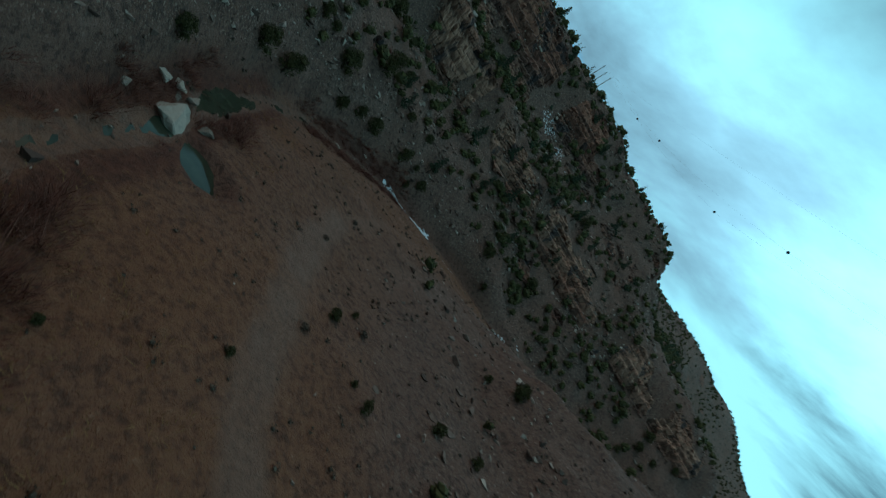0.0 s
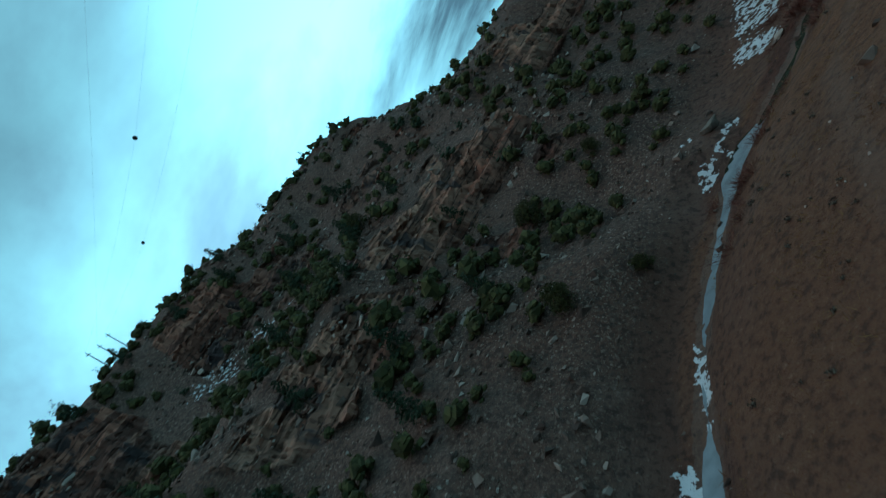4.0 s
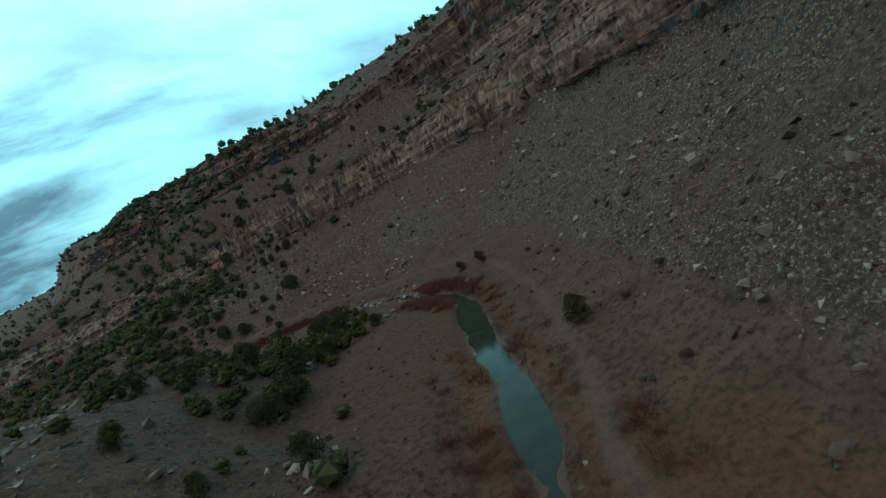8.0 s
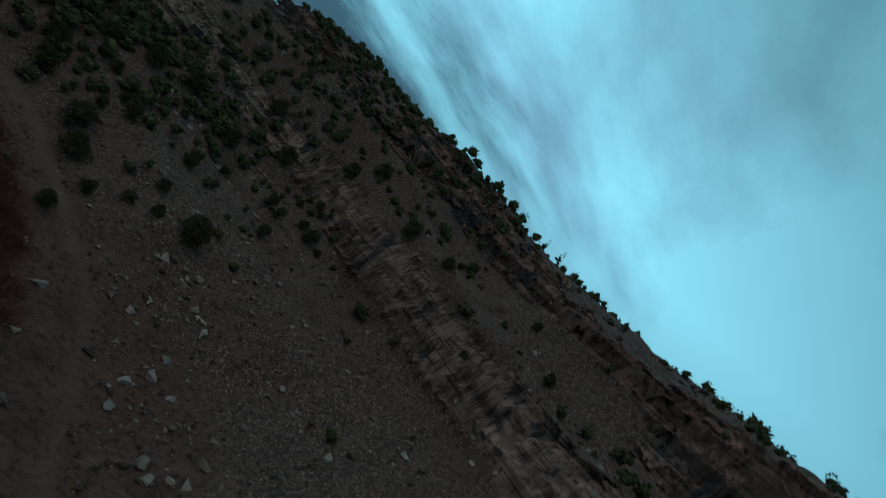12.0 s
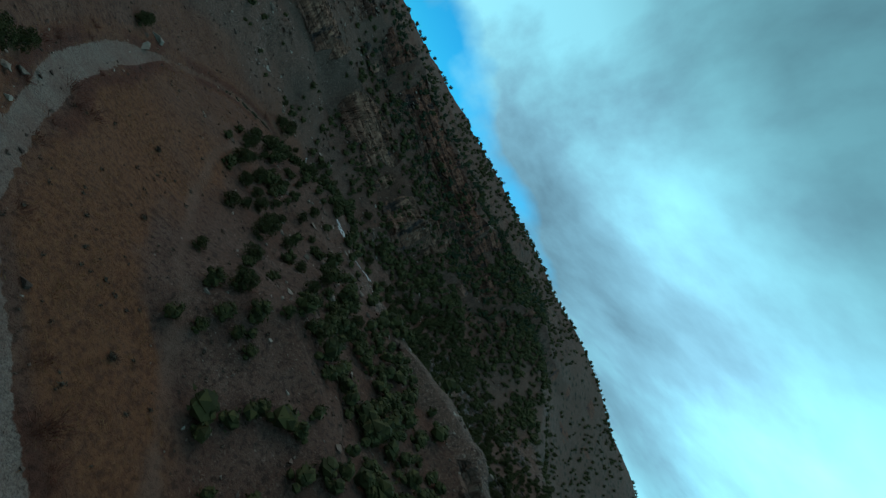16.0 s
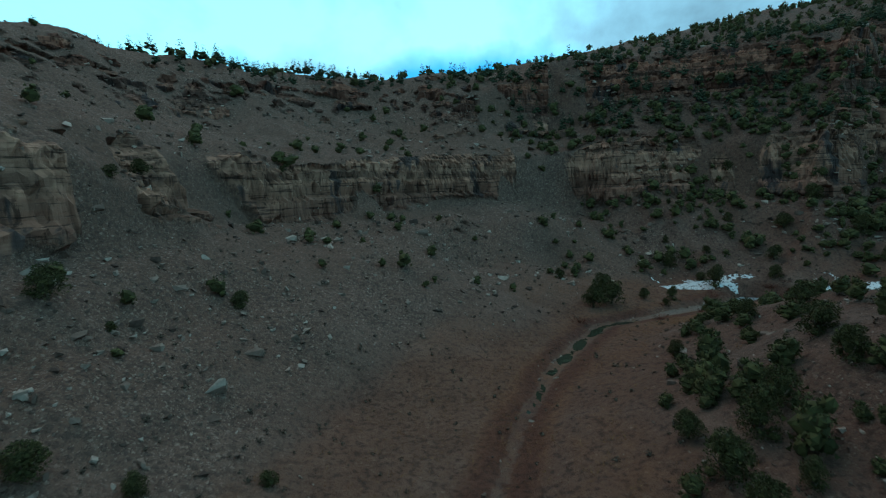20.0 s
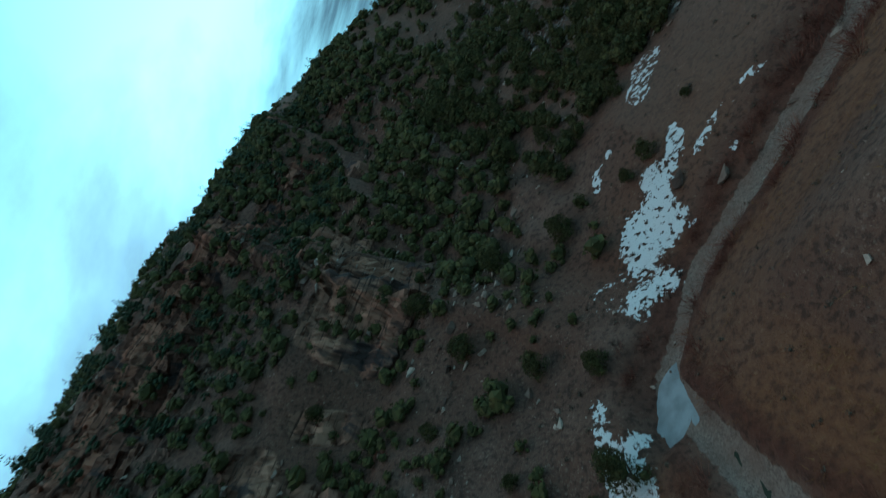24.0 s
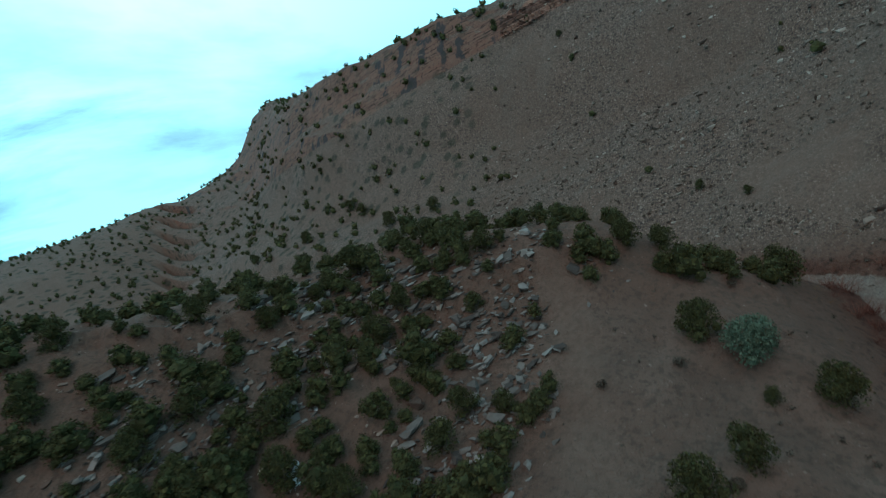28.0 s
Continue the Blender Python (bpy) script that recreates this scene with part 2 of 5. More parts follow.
RIGHT_LAST = {
    860: ((5, 0.5), (15, 2.4), (40, 11.7), (60, 15.6)),
    950: ((5, 0.9), (15, 3.1), (40, 11.9), (70, 24.7)),
    1050: ((5, 1), (15, 6.4), (40, 21.5), (70, 39), (100, 57), (120, 68.1), (150, 87.3), (200, 96.2)),
    1110: ((6, 1), (15, 5.2), (30, 12.3), (60, 21.4), (80, 25.3), (100, 53.9), (120, 65.4), (145, 85.8), (160, 95.6), (300, 100.1)),
    1200: ((8, 1), (20, 6), (35, 22), (60, 26.7), (80, 43.5), (100, 70), (112, 81.4), (130, 102.6), (300, 102.6)),
    1350: ((8, 1), (20, 8), (40, 26), (60, 29.4), (80, 44), (100, 73.2), (110, 82), (130, 107), (300, 108)),
    1440: ((40, 12), (70, 30), (90, 54), (110, 86), (130, 106), (300, 110)),
    1500: ((40, 14), (70, 30), (90, 54), (110, 86), (130, 106), (300, 110)),
}
SECTIONS = {1: {**LEFT, **LEFT_FAR, **LEFT_LAST}, -1: {**RIGHT, **RIGHT_FAR, **RIGHT_LAST}}


def smooth(x, a, b):
    u = np.clip((x - a) / (b - a), 0, 1)
    return u * u * (3 - 2 * u)


def lattice(ix, iy, seed):
    n = (ix * 374761393 + iy * 668265263 + seed * 974711) & 0xFFFFFFFF
    n = ((n ^ (n >> 13)) * 1274126177) & 0xFFFFFFFF
    return ((n ^ (n >> 16)) & 0xFFFF) / 65535.0


def wave(x, y, size, seed=0):
    """Value noise from -1 to 1 with cells of that size."""
    u, v = x / size, y / size
    iu, iv = np.floor(u).astype(np.int64), np.floor(v).astype(np.int64)
    fu, fv = u - iu, v - iv
    fu, fv = fu * fu * (3 - 2 * fu), fv * fv * (3 - 2 * fv)
    a, b = lattice(iu, iv, seed), lattice(iu + 1, iv, seed)
    c, d = lattice(iu, iv + 1, seed), lattice(iu + 1, iv + 1, seed)
    return 2 * ((a * (1 - fu) + b * fu) * (1 - fv) + (c * (1 - fu) + d * fu) * fv) - 1


def rough(x, y, size, octaves, seed=0, gain=0.5):
    total, amp = 0, 1.0
    for k in range(octaves):
        total = total + amp * wave(x + 31.7 * k, y - 17.3 * k, size / 2 ** k, seed + k)
        amp *= gain
    return total


LEGS = CREEK[1:] - CREEK[:-1]
LEG = np.linalg.norm(LEGS, axis=1)
ALONG = np.r_[0, np.cumsum(LEG)]


def section(side, s, d):
    """Height over the water at d metres from the creek, s metres along it."""
    table = SECTIONS[side]
    keys = sorted(table)
    curves = []
    for k in keys:
        pts = ((0, 0),) + table[k]
        (d0, h0), (d1, h1) = pts[-2], pts[-1]
        far = min((h1 - h0) / (d1 - d0), 0.12)
        pts = pts + ((d1 + 3000, h1 + 3000 * max(0.02, far * 0.3)),)
        curves.append(np.interp(d, [p[0] for p in pts], [p[1] for p in pts]))
    curves = np.array(curves)
    pos = np.interp(s, keys, np.arange(len(keys)))
    low = np.clip(pos.astype(int), 0, len(keys) - 2)
    u = pos - low
    at = np.arange(len(d))
    return curves[low, at] * (1 - u) + curves[low + 1, at] * u


REACH = [(i, min(i + 4, len(LEGS))) for i in range(0, len(LEGS), 4)]


def relate(x, y):
    """For points: distance to the creek, way along it, side, and the blended height of the land."""
    best_d = np.full(len(x), 1e9)
    best_s, best_side = np.zeros(len(x)), np.ones(len(x))
    near = []
    for i0, i1 in REACH:
        rd = np.full(len(x), 1e9)
        rs, rside = np.zeros(len(x)), np.ones(len(x))
        for i in range(i0, i1):
            (ax, ay), (lx, ly) = CREEK[i], LEGS[i]
            u = np.clip(((x - ax) * lx + (y - ay) * ly) / LEG[i] ** 2, 0, 1)
            d = np.hypot(x - ax - u * lx, y - ay - u * ly)
            side = np.where(lx * (y - ay) - ly * (x - ax) >= 0, 1, -1)
            m = d < rd
            rd, rs, rside = np.where(m, d, rd), np.where(m, ALONG[i] + u * LEG[i], rs), np.where(m, side, rside)
        near.append((rd, rs, rside))
        m = rd < best_d
        best_d, best_s, best_side = np.where(m, rd, best_d), np.where(m, rs, best_s), np.where(m, rside, best_side)
    total, weight = np.zeros(len(x)), np.zeros(len(x))
    for rd, rs, rside in near:
        w = np.exp(-np.minimum((rd - best_d) / (2.0 + 0.10 * best_d), 40))
        h = np.where(rside > 0, section(1, rs, rd), section(-1, rs, rd))
        total += w * h
        weight += w
    return best_d, best_s, best_side, total / weight


# half widths of the bed along the creek
BED_AT = (100, 135, 160, 250, 300, 330, 365, 400, 440, 470, 520, 560, 600, 650, 690, 728, 745, 790, 830, 870, 885, 892, 900, 960, 1040, 1080, 1120)
BED_WIDE = (1.3, 1.3, 1.2, 1.2, 1.2, 1.0, 1.0, 2.4, 2.0, 1.4, 1.5, 2.0, 1.8, 1.7, 1.8, 1.5, 0.7, 0.7, 1.2, 1.5, 1.6, 1.6, 1.7, 2.2, 2.2, 2.6, 2.6)

# hills beyond the sections: place, reach and height
HILLS = [(90, 1020, 260, 70), (-140, 1050, 260, 41), (210, 970, 140, 40), (-460, 480, 160, 38), (-420, 660, 120, 48),
         (-380, 745, 95, 42), (-385, 890, 110, 74), (-10, 1030, 100, -4), (130, 975, 60, 12), (-15, 140, 26, 6), (-80, 117, 30, 5),
         (190, 320, 28, -4.5), (216, 278, 34, -6), (224, 228, 28, -4), (150, 362, 24, -1.5),
         (-118, -60, 34, -4), (-84, 312, 22, -4.5), (-55, 328, 22, -4), (-52, 442, 24, 8), (-66, 476, 26, 9), (-100, 492, 28, 6), (-136, 512, 32, 7)]


# pools beside or in the creek: place, half length, half width, heading
POOLS = [(51.0, -85.4, 4.4, 2.7, 20), (29, -86.3, 6, 2.0, -15), (-196, 333, 5.0, 2.6, 70), (64, 109, 10, 2.5, 50), (90, 143, 10, 2.5, 52),
         (-8, 31, 5, 2.6, 55), (47, 91, 5, 1.7, 45)]


def land(x, y):
    """Height of the ground and the masks that its cover follows."""
    x, y = np.asarray(x, float), np.asarray(y, float)
    d0, s0, side0, h0 = relate(x, y)
    wob = smooth(d0, 6, 40)
    wx = x + wob * (3 * wave(x, y, 38, 5) + 1.8 * wave(x, y, 13, 6))
    wy = y + wob * (3 * wave(x, y, 38, 7) + 1.8 * wave(x, y, 13, 8))
    d, s, side, h = relate(wx, wy)
    for hx, hy, r, up in HILLS:
        h = h + up * np.exp(-((x - hx) ** 2 + (y - hy) ** 2) / r ** 2)
    # two bands of cliff in the walls: steeper there, flatter above and below
    high = smooth(h, 20, 30) * smooth(d, 25, 45)
    dip = 4.0 * wave(x, y, 55, 75)
    q = h + dip
    cliff = np.where(q < 50, 20 + 30 * smooth(q, 26, 42), np.where(q < 92, 50 + 42 * smooth(q, 58, 92), q)) - dip
    rocky = high * np.clip(0.8 + 0.5 * wave(x, y, 45, 12), 0.2, 1) * (q < 102)
    rocky = rocky * np.where((side < 0) & (s > 980), smooth(h, 74, 84), 1.0) * np.where((side > 0) & (s > 900), 0.3, 1.0)
    h = h + (cliff - h) * rocky * 0.6
    # gullies, hummocks, stones
    slope = smooth(h, 2.5, 14)
    h = h + slope * (0.9 * rough(x, y, 17, 3, 21) + 0.55 * rough(x, y, 3.4, 2, 25))
    h = h + rocky * (1.0 * np.abs(rough(x, y, 9, 3, 31)) - 0.3)
    h = h + smooth(d0, 4, 8) * (0.22 * rough(x, y, 11, 3, 41) + 0.10 * wave(x, y, 1.9, 45))
    # the bed, with cut banks
    bed = np.interp(s0, BED_AT, BED_WIDE) + 0.5 * wave(x, y, 23, 51) + 0.45 * wave(x, y, 7, 52)
    cut = smooth(d0, bed, bed + 1.6)
    h = (0.12 + 0.18 * wave(x, y, 3, 53) - 0.35 * smooth(bed - d0, -0.4, 1.8)) * (1 - cut) + np.maximum(h, 0.55 + 0.25 * wave(x, y, 15, 55)) * cut
    for px, py, a, b, turn in POOLS:
        c, n = cos(radians(turn)), sin(radians(turn))
        u, v = ((x - px) * c + (y - py) * n) / a, ((y - py) * c - (x - px) * n) / b
        h = h + (-0.6 - h) * (1 - smooth(np.hypot(u, v) + 0.12 * wave(x, y, 3, 57), 0.85, 1.25))
    return h + LEVEL, d0, s0, side0, rocky, bed


def axis(a, b, step, far):
    core = np.arange(a, b + step, step)
    out, gap, at = [], step, b
    while at < far:
        gap = min(gap * 1.09, 160)
        at += gap
        out.append(at)
    low, gap, at = [], step, a
    while at > -far:
        gap = min(gap * 1.09, 160)
        at -= gap
        low.append(at)
    return np.r_[low[::-1], core, out]


GX, GY = axis(-300, 235, 1.25, 4200), axis(-150, 520, 1.25, 4200)
NX, NY = len(GX), len(GY)
gx, gy = [a.ravel() for a in np.meshgrid(GX, GY)]
gz, g_d, g_s, g_side, _, g_bed = land(gx, gy)


def height(x, y):
    """Height of the ground sheet under points, read off its grid."""
    x, y = np.atleast_1d(np.asarray(x, float)), np.atleast_1d(np.asarray(y, float))
    i, j = np.clip(np.searchsorted(GX, x) - 1, 0, NX - 2), np.clip(np.searchsorted(GY, y) - 1, 0, NY - 2)
    u, v = (x - GX[i]) / (GX[i + 1] - GX[i]), (y - GY[j]) / (GY[j + 1] - GY[j])
    z = gz.reshape(NY, NX)
    return (z[j, i] * (1 - u) + z[j, i + 1] * u) * (1 - v) + (z[j + 1, i] * (1 - u) + z[j + 1, i + 1] * u) * v


def sheet(name, verts, faces, material, smooth_faces=True, normals=None):
    me = bpy.data.meshes.new(name)
    verts, faces = np.asarray(verts, np.float32), np.asarray(faces, np.int32)
    me.vertices.add(len(verts))
    me.vertices.foreach_set("co", verts.ravel())
    n, k = faces.shape
    me.loops.add(n * k)
    me.loops.foreach_set("vertex_index", faces.ravel())
    me.polygons.add(n)
    me.polygons.foreach_set("loop_start", np.arange(0, n * k, k, dtype=np.int32))
    me.polygons.foreach_set("use_smooth", np.full(n, smooth_faces))
    me.update(calc_edges=True)
    me.materials.append(material)
    return me


def material(name):
    m = bpy.data.materials.new(name)
    m.use_nodes = True
    nt = m.node_tree
    return m, nt, nt.nodes["Principled BSDF"]


def node(nt, kind, **values):
    n = nt.nodes.new(kind)
    for key, value in values.items():
        n.inputs[key.replace("_", " ")].default_value = value
    return n


def ramp(nt, source, *stops):
    r = nt.nodes.new("ShaderNodeValToRGB")
    e = r.color_ramp.elements
    while len(e) < len(stops):
        e.new(0.5)
    for k, (at, colour) in enumerate(stops):
        e[k].position = at
        e[k].color = (*colour, 1) if len(colour) == 3 else colour
    nt.links.new(source, r.inputs[0])
    return r.outputs[0]


def blend(nt, factor, a, b, kind="MIX"):
    m = nt.nodes.new("ShaderNodeMix")
    m.data_type, m.blend_type = "RGBA", kind
    for socket, value in (("Factor", factor), ("A", a), ("B", b)):
        if isinstance(value, (int, float)):
            m.inputs[socket].default_value = value
        elif isinstance(value, tuple):
            m.inputs[socket].default_value = (*value, 1)
        else:
            nt.links.new(value, m.inputs[socket])
    return m.outputs["Result"]


def grey(v):
    return (v, v, v)


def ground_material():
    m, nt, bsdf = material("canyon_ground")
    geometry = node(nt, "ShaderNodeNewGeometry")
    pos = geometry.outputs["Position"]
    masks = {}
    for key in ("rock", "trail", "grass", "bed", "edge", "red", "snow", "wood", "scree", "pale", "rust", "block", "bedtone"):
        a = nt.nodes.new("ShaderNodeAttribute")
        a.attribute_name = key
        masks[key] = a.outputs["Fac"]

    def stretched(scale):
        mp = nt.nodes.new("ShaderNodeMapping")
        mp.inputs["Scale"].default_value = scale
        nt.links.new(pos, mp.inputs["Vector"])
        return mp.outputs[0]

    def noise_at(scale, detail=5.0, rough_=0.6, stretch=None):
        n = node(nt, "ShaderNodeTexNoise", Scale=scale, Detail=detail, Roughness=rough_)
        nt.links.new(stretched(stretch) if stretch else pos, n.inputs["Vector"])
        return n.outputs["Fac"]

    bent = node(nt, "ShaderNodeTexNoise", Scale=1.3, Detail=4.0, Roughness=0.6)
    nt.links.new(pos, bent.inputs["Vector"])
    push = nt.nodes.new("ShaderNodeVectorMath")
    push.operation = "MULTIPLY_ADD"
    nt.links.new(bent.outputs["Color"], push.inputs[0])
    push.inputs[1].default_value = (0.9, 0.9, 0.9)
    nt.links.new(pos, push.inputs[2])

    def cells_at(scale, warped=True):
        c = node(nt, "ShaderNodeTexVoronoi", Scale=scale, Randomness=1.0)
        nt.links.new(push.outputs[0] if warped else pos, c.inputs["Vector"])
        return c.outputs

    broad, mid, fine, grit = noise_at(0.03), noise_at(0.16), noise_at(1.1, 6.0, 0.65), noise_at(6.0)
    # soil with stones of three sizes
    cells, cells2, cells0 = cells_at(1.5), cells_at(3.9), cells_at(0.55)
    soil = ramp(nt, mid, (0.3, SOIL[0]), (0.5, SOIL[1]), (0.7, SOIL[2]))
    soil = blend(nt, ramp(nt, broad, (0.42, grey(0)), (0.62, grey(1))), soil, SOIL[3])
    # near-black speckle: the shade in gaps between stones, put into the colour
    soil = blend(nt, ramp(nt, fine, (0.39, grey(0.65)), (0.50, grey(0))), soil, SOIL[4])

    soil = blend(nt, blend(nt, 0.5, grey(0), masks["pale"]), soil, (0.165, 0.104, 0.080))

    def stones_of(cell, wide):
        tone_ = ramp(nt, cell["Color"], (0.30, STONE[0]), (0.5, STONE[1]), (0.74, STONE[2]))
        own_ = node(nt, "ShaderNodeSeparateColor")
        nt.links.new(cell["Color"], own_.inputs[0])
        size_ = node(nt, "ShaderNodeMath")
        size_.operation, size_.inputs[1].default_value = "MULTIPLY_ADD", 0.34
        nt.links.new(own_.outputs["Green"], size_.inputs[0])
        nt.links.new(cell["Distance"], size_.inputs[2])
        return tone_, ramp(nt, size_.outputs[0], (wide - 0.08, grey(1)), (wide, grey(0)))

    much = blend(nt, masks["scree"], ramp(nt, fine, (0.56, grey(0)), (0.66, grey(0.6))), ramp(nt, fine, (0.33, grey(0)), (0.45, grey(1))))
    colour = soil
    for cell, wide, gate in ((cells2, 0.68, much), (cells, 0.60, much), (cells0, 0.40, blend(nt, masks["scree"], grey(0), ramp(nt, mid, (0.47, grey(0)), (0.60, grey(0.8)))))):
        tone_, inside_ = stones_of(cell, wide)
        colour = blend(nt, blend(nt, gate, grey(0), inside_), colour, tone_)
    # level bands of rock in the walls, by their height and broken along the wall
    climb = node(nt, "ShaderNodeSeparateXYZ")
    nt.links.new(pos, climb.inputs[0])
    warp = node(nt, "ShaderNodeMath")
    warp.operation, warp.inputs[1].default_value = "MULTIPLY", 0.16
    nt.links.new(noise_at(0.03, 4.0, 0.55), warp.inputs[0])
    storey = node(nt, "ShaderNodeMath")
    storey.operation, storey.inputs[1].default_value, storey.inputs[2].default_value = "MULTIPLY_ADD", 0.01, 0.01 * 10.5 - 0.08
    nt.links.new(climb.outputs["Z"], storey.inputs[0])
    total = node(nt, "ShaderNodeMath")
    total.operation = "ADD"
    nt.links.new(storey.outputs[0], total.inputs[0])
    nt.links.new(warp.outputs[0], total.inputs[1])
    beds = ramp(nt, total.outputs[0], (0.20, ROCK[0]), (0.27, ROCK[3]), (0.31, ROCK[2]), (0.36, ROCK[4]), (0.55, ROCK[2]), (0.60, ROCK[6]), (0.65, ROCK[3]), (0.69, ROCK[1]), (0.80, ROCK[1]))
    band = noise_at(1.0, 5.0, 0.6, (0.022, 0.022, 0.30))
    rock = ramp(nt, band, (0.30, ROCK[0]), (0.41, ROCK[1]), (0.49, ROCK[2]), (0.56, ROCK[3]), (0.68, ROCK[4]))
    rock = blend(nt, 0.62, rock, beds)
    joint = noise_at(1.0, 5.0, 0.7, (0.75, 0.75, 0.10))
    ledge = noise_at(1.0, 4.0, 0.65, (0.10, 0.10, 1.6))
    # dark joints and ledge lines, with the shade of their recesses painted in
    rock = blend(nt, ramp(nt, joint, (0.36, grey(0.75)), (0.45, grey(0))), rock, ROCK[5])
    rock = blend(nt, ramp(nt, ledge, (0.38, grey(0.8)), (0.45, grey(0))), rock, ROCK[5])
    patch = noise_at(0.35, 6.0, 0.65)
    rock = blend(nt, ramp(nt, patch, (0.52, grey(0)), (0.66, grey(0.5))), rock, ROCK[7])
    stain = noise_at(1.0, 4.0, 0.6, (0.12, 0.12, 0.04))
    rock = blend(nt, ramp(nt, stain, (0.57, grey(0)), (0.62, grey(0.85))), rock, (0.038, 0.037, 0.042))
    rock = blend(nt, 1.0, rock, ramp(nt, masks["block"], (0.1, (0.50, 0.48, 0.48)), (0.5, (0.95, 0.93, 0.93)), (0.9, (1.38, 1.36, 1.34))), "MULTIPLY")
    rock = blend(nt, 1.0, rock, ramp(nt, masks["bedtone"], (0.0, (0.42, 0.39, 0.40)), (0.4, (0.84, 0.80, 0.78)), (1.0, (1.22, 1.15, 1.12))), "MULTIPLY")
    rock = blend(nt, masks["rust"], rock, (1.07, 0.92, 0.86), "MULTIPLY")
    ragged_ = blend(nt, 0.35, masks["rock"], fine)
    is_rock = ramp(nt, ragged_, (0.40, grey(0)), (0.48, grey(1)))
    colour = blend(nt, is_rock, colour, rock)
    # scattered dark bushes on the hills far off
    bush = cells_at(0.14, False)
    colour = blend(nt, blend(nt, masks["wood"], grey(0), ramp(nt, bush["Distance"], (0.22, grey(0.65)), (0.38, grey(0)))), colour, (0.022, 0.026, 0.016))
    # flats
    turf = ramp(nt, fine, (0.3, TURF[0]), (0.5, TURF[1]), (0.7, TURF[2]))
    colour = blend(nt, blend(nt, ramp(nt, fine, (0.35, grey(0.5)), (0.6, grey(1))), grey(0), masks["grass"]), colour, turf)
    colour = blend(nt, masks["red"], colour, ramp(nt, fine, (0.35, (0.050, 0.016, 0.011)), (0.65, (0.095, 0.032, 0.021))))
    colour = blend(nt, masks["trail"], colour, ramp(nt, fine, (0.3, TRACK[0]), (0.7, TRACK[1])))
    gravel = blend(nt, 0.55, ramp(nt, cells2["Color"], (0.2, GRAVEL[0]), (0.8, GRAVEL[1])), ramp(nt, grit, (0.35, GRAVEL[0]), (0.65, GRAVEL[1])))
    gravel = blend(nt, ramp(nt, mid, (0.4, grey(0.6)), (0.6, grey(0))), gravel, SOIL[2])
    shore = node(nt, "ShaderNodeMath")
    shore.operation, shore.inputs[1].default_value = "MULTIPLY_ADD", -1.6
    nt.links.new(noise_at(0.7, 5.0, 0.6), shore.inputs[0])
    nt.links.new(masks["edge"], shore.inputs[2])
    in_bed = ramp(nt, shore.outputs[0], (0.0, grey(1)), (0.16, grey(0)))
    colour = blend(nt, blend(nt, masks["bed"], grey(0), in_bed), colour, gravel)
    flake = node(nt, "ShaderNodeMath")
    flake.operation, flake.inputs[1].default_value = "MULTIPLY_ADD", 0.95
    nt.links.new(noise_at(1.1, 6.0, 0.62), flake.inputs[0])
    nt.links.new(masks["snow"], flake.inputs[2])
    white = ramp(nt, flake.outputs[0], (0.93, grey(0)), (0.955, grey(1)))
    colour = blend(nt, white, colour, (0.62, 0.60, 0.62))
    nt.links.new(colour, bsdf.inputs["Base Color"])
    bsdf.inputs["Roughness"].default_value = 0.93
    bsdf.inputs["Specular IOR Level"].default_value = 0.2
    pebbles = blend(nt, 0.45, ramp(nt, cells["Distance"], (0.1, grey(1)), (0.42, grey(0))), ramp(nt, cells2["Distance"], (0.1, grey(1)), (0.42, grey(0))))
    lump = blend(nt, 0.35, blend(nt, 0.45, pebbles, fine), grit)
    lump = blend(nt, blend(nt, 0.8, grey(0), is_rock), lump, blend(nt, 0.5, joint, ledge))
    bump = node(nt, "ShaderNodeBump", Strength=0.9, Distance=0.6)
    nt.links.new(lump, bump.inputs["Height"])
    nt.links.new(bump.outputs[0], bsdf.inputs["Normal"])
    return m


# base colours, dark to light; the last of SOIL is painted gap shade
SOIL = ((0.076, 0.038, 0.029), (0.116, 0.060, 0.045), (0.154, 0.086, 0.067), (0.116, 0.053, 0.037), (0.026, 0.015, 0.012))
STONE = ((0.055, 0.034, 0.028), (0.155, 0.094, 0.074), (0.31, 0.215, 0.172))
# ROCK[5]: near-black of joints and shaded crevices
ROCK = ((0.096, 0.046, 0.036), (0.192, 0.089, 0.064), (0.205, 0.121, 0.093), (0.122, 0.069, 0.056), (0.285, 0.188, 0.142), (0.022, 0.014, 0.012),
        (0.064, 0.050, 0.046), (0.225, 0.138, 0.104))
TURF = ((0.105, 0.036, 0.016), (0.150, 0.055, 0.024), (0.19, 0.080, 0.040))
TRACK = ((0.130, 0.072, 0.054), (0.175, 0.104, 0.080))
GRAVEL = ((0.095, 0.066, 0.055), (0.27, 0.20, 0.17))
GROUND = ground_material()

# ---- the ground, one sheet to the horizon ----
corner = (np.arange(NX - 1)[None, :] + NX * np.arange(NY - 1)[:, None]).ravel()
zz = gz.reshape(NY, NX)
dzx, dzy = np.gradient(zz, GX, axis=1), np.gradient(zz, GY, axis=0)
steep = np.hypot(dzx, dzy).ravel()
above = gz - LEVEL


def along(x, y, line):
    best = np.full(len(x), 1e9)
    for (ax, ay), (bx, by) in zip(line[:-1], line[1:]):
        lx, ly = bx - ax, by - ay
        u = np.clip(((x - ax) * lx + (y - ay) * ly) / (lx * lx + ly * ly), 0, 1)
        best = np.minimum(best, np.hypot(x - ax - u * lx, y - ay - u * ly))
    return best


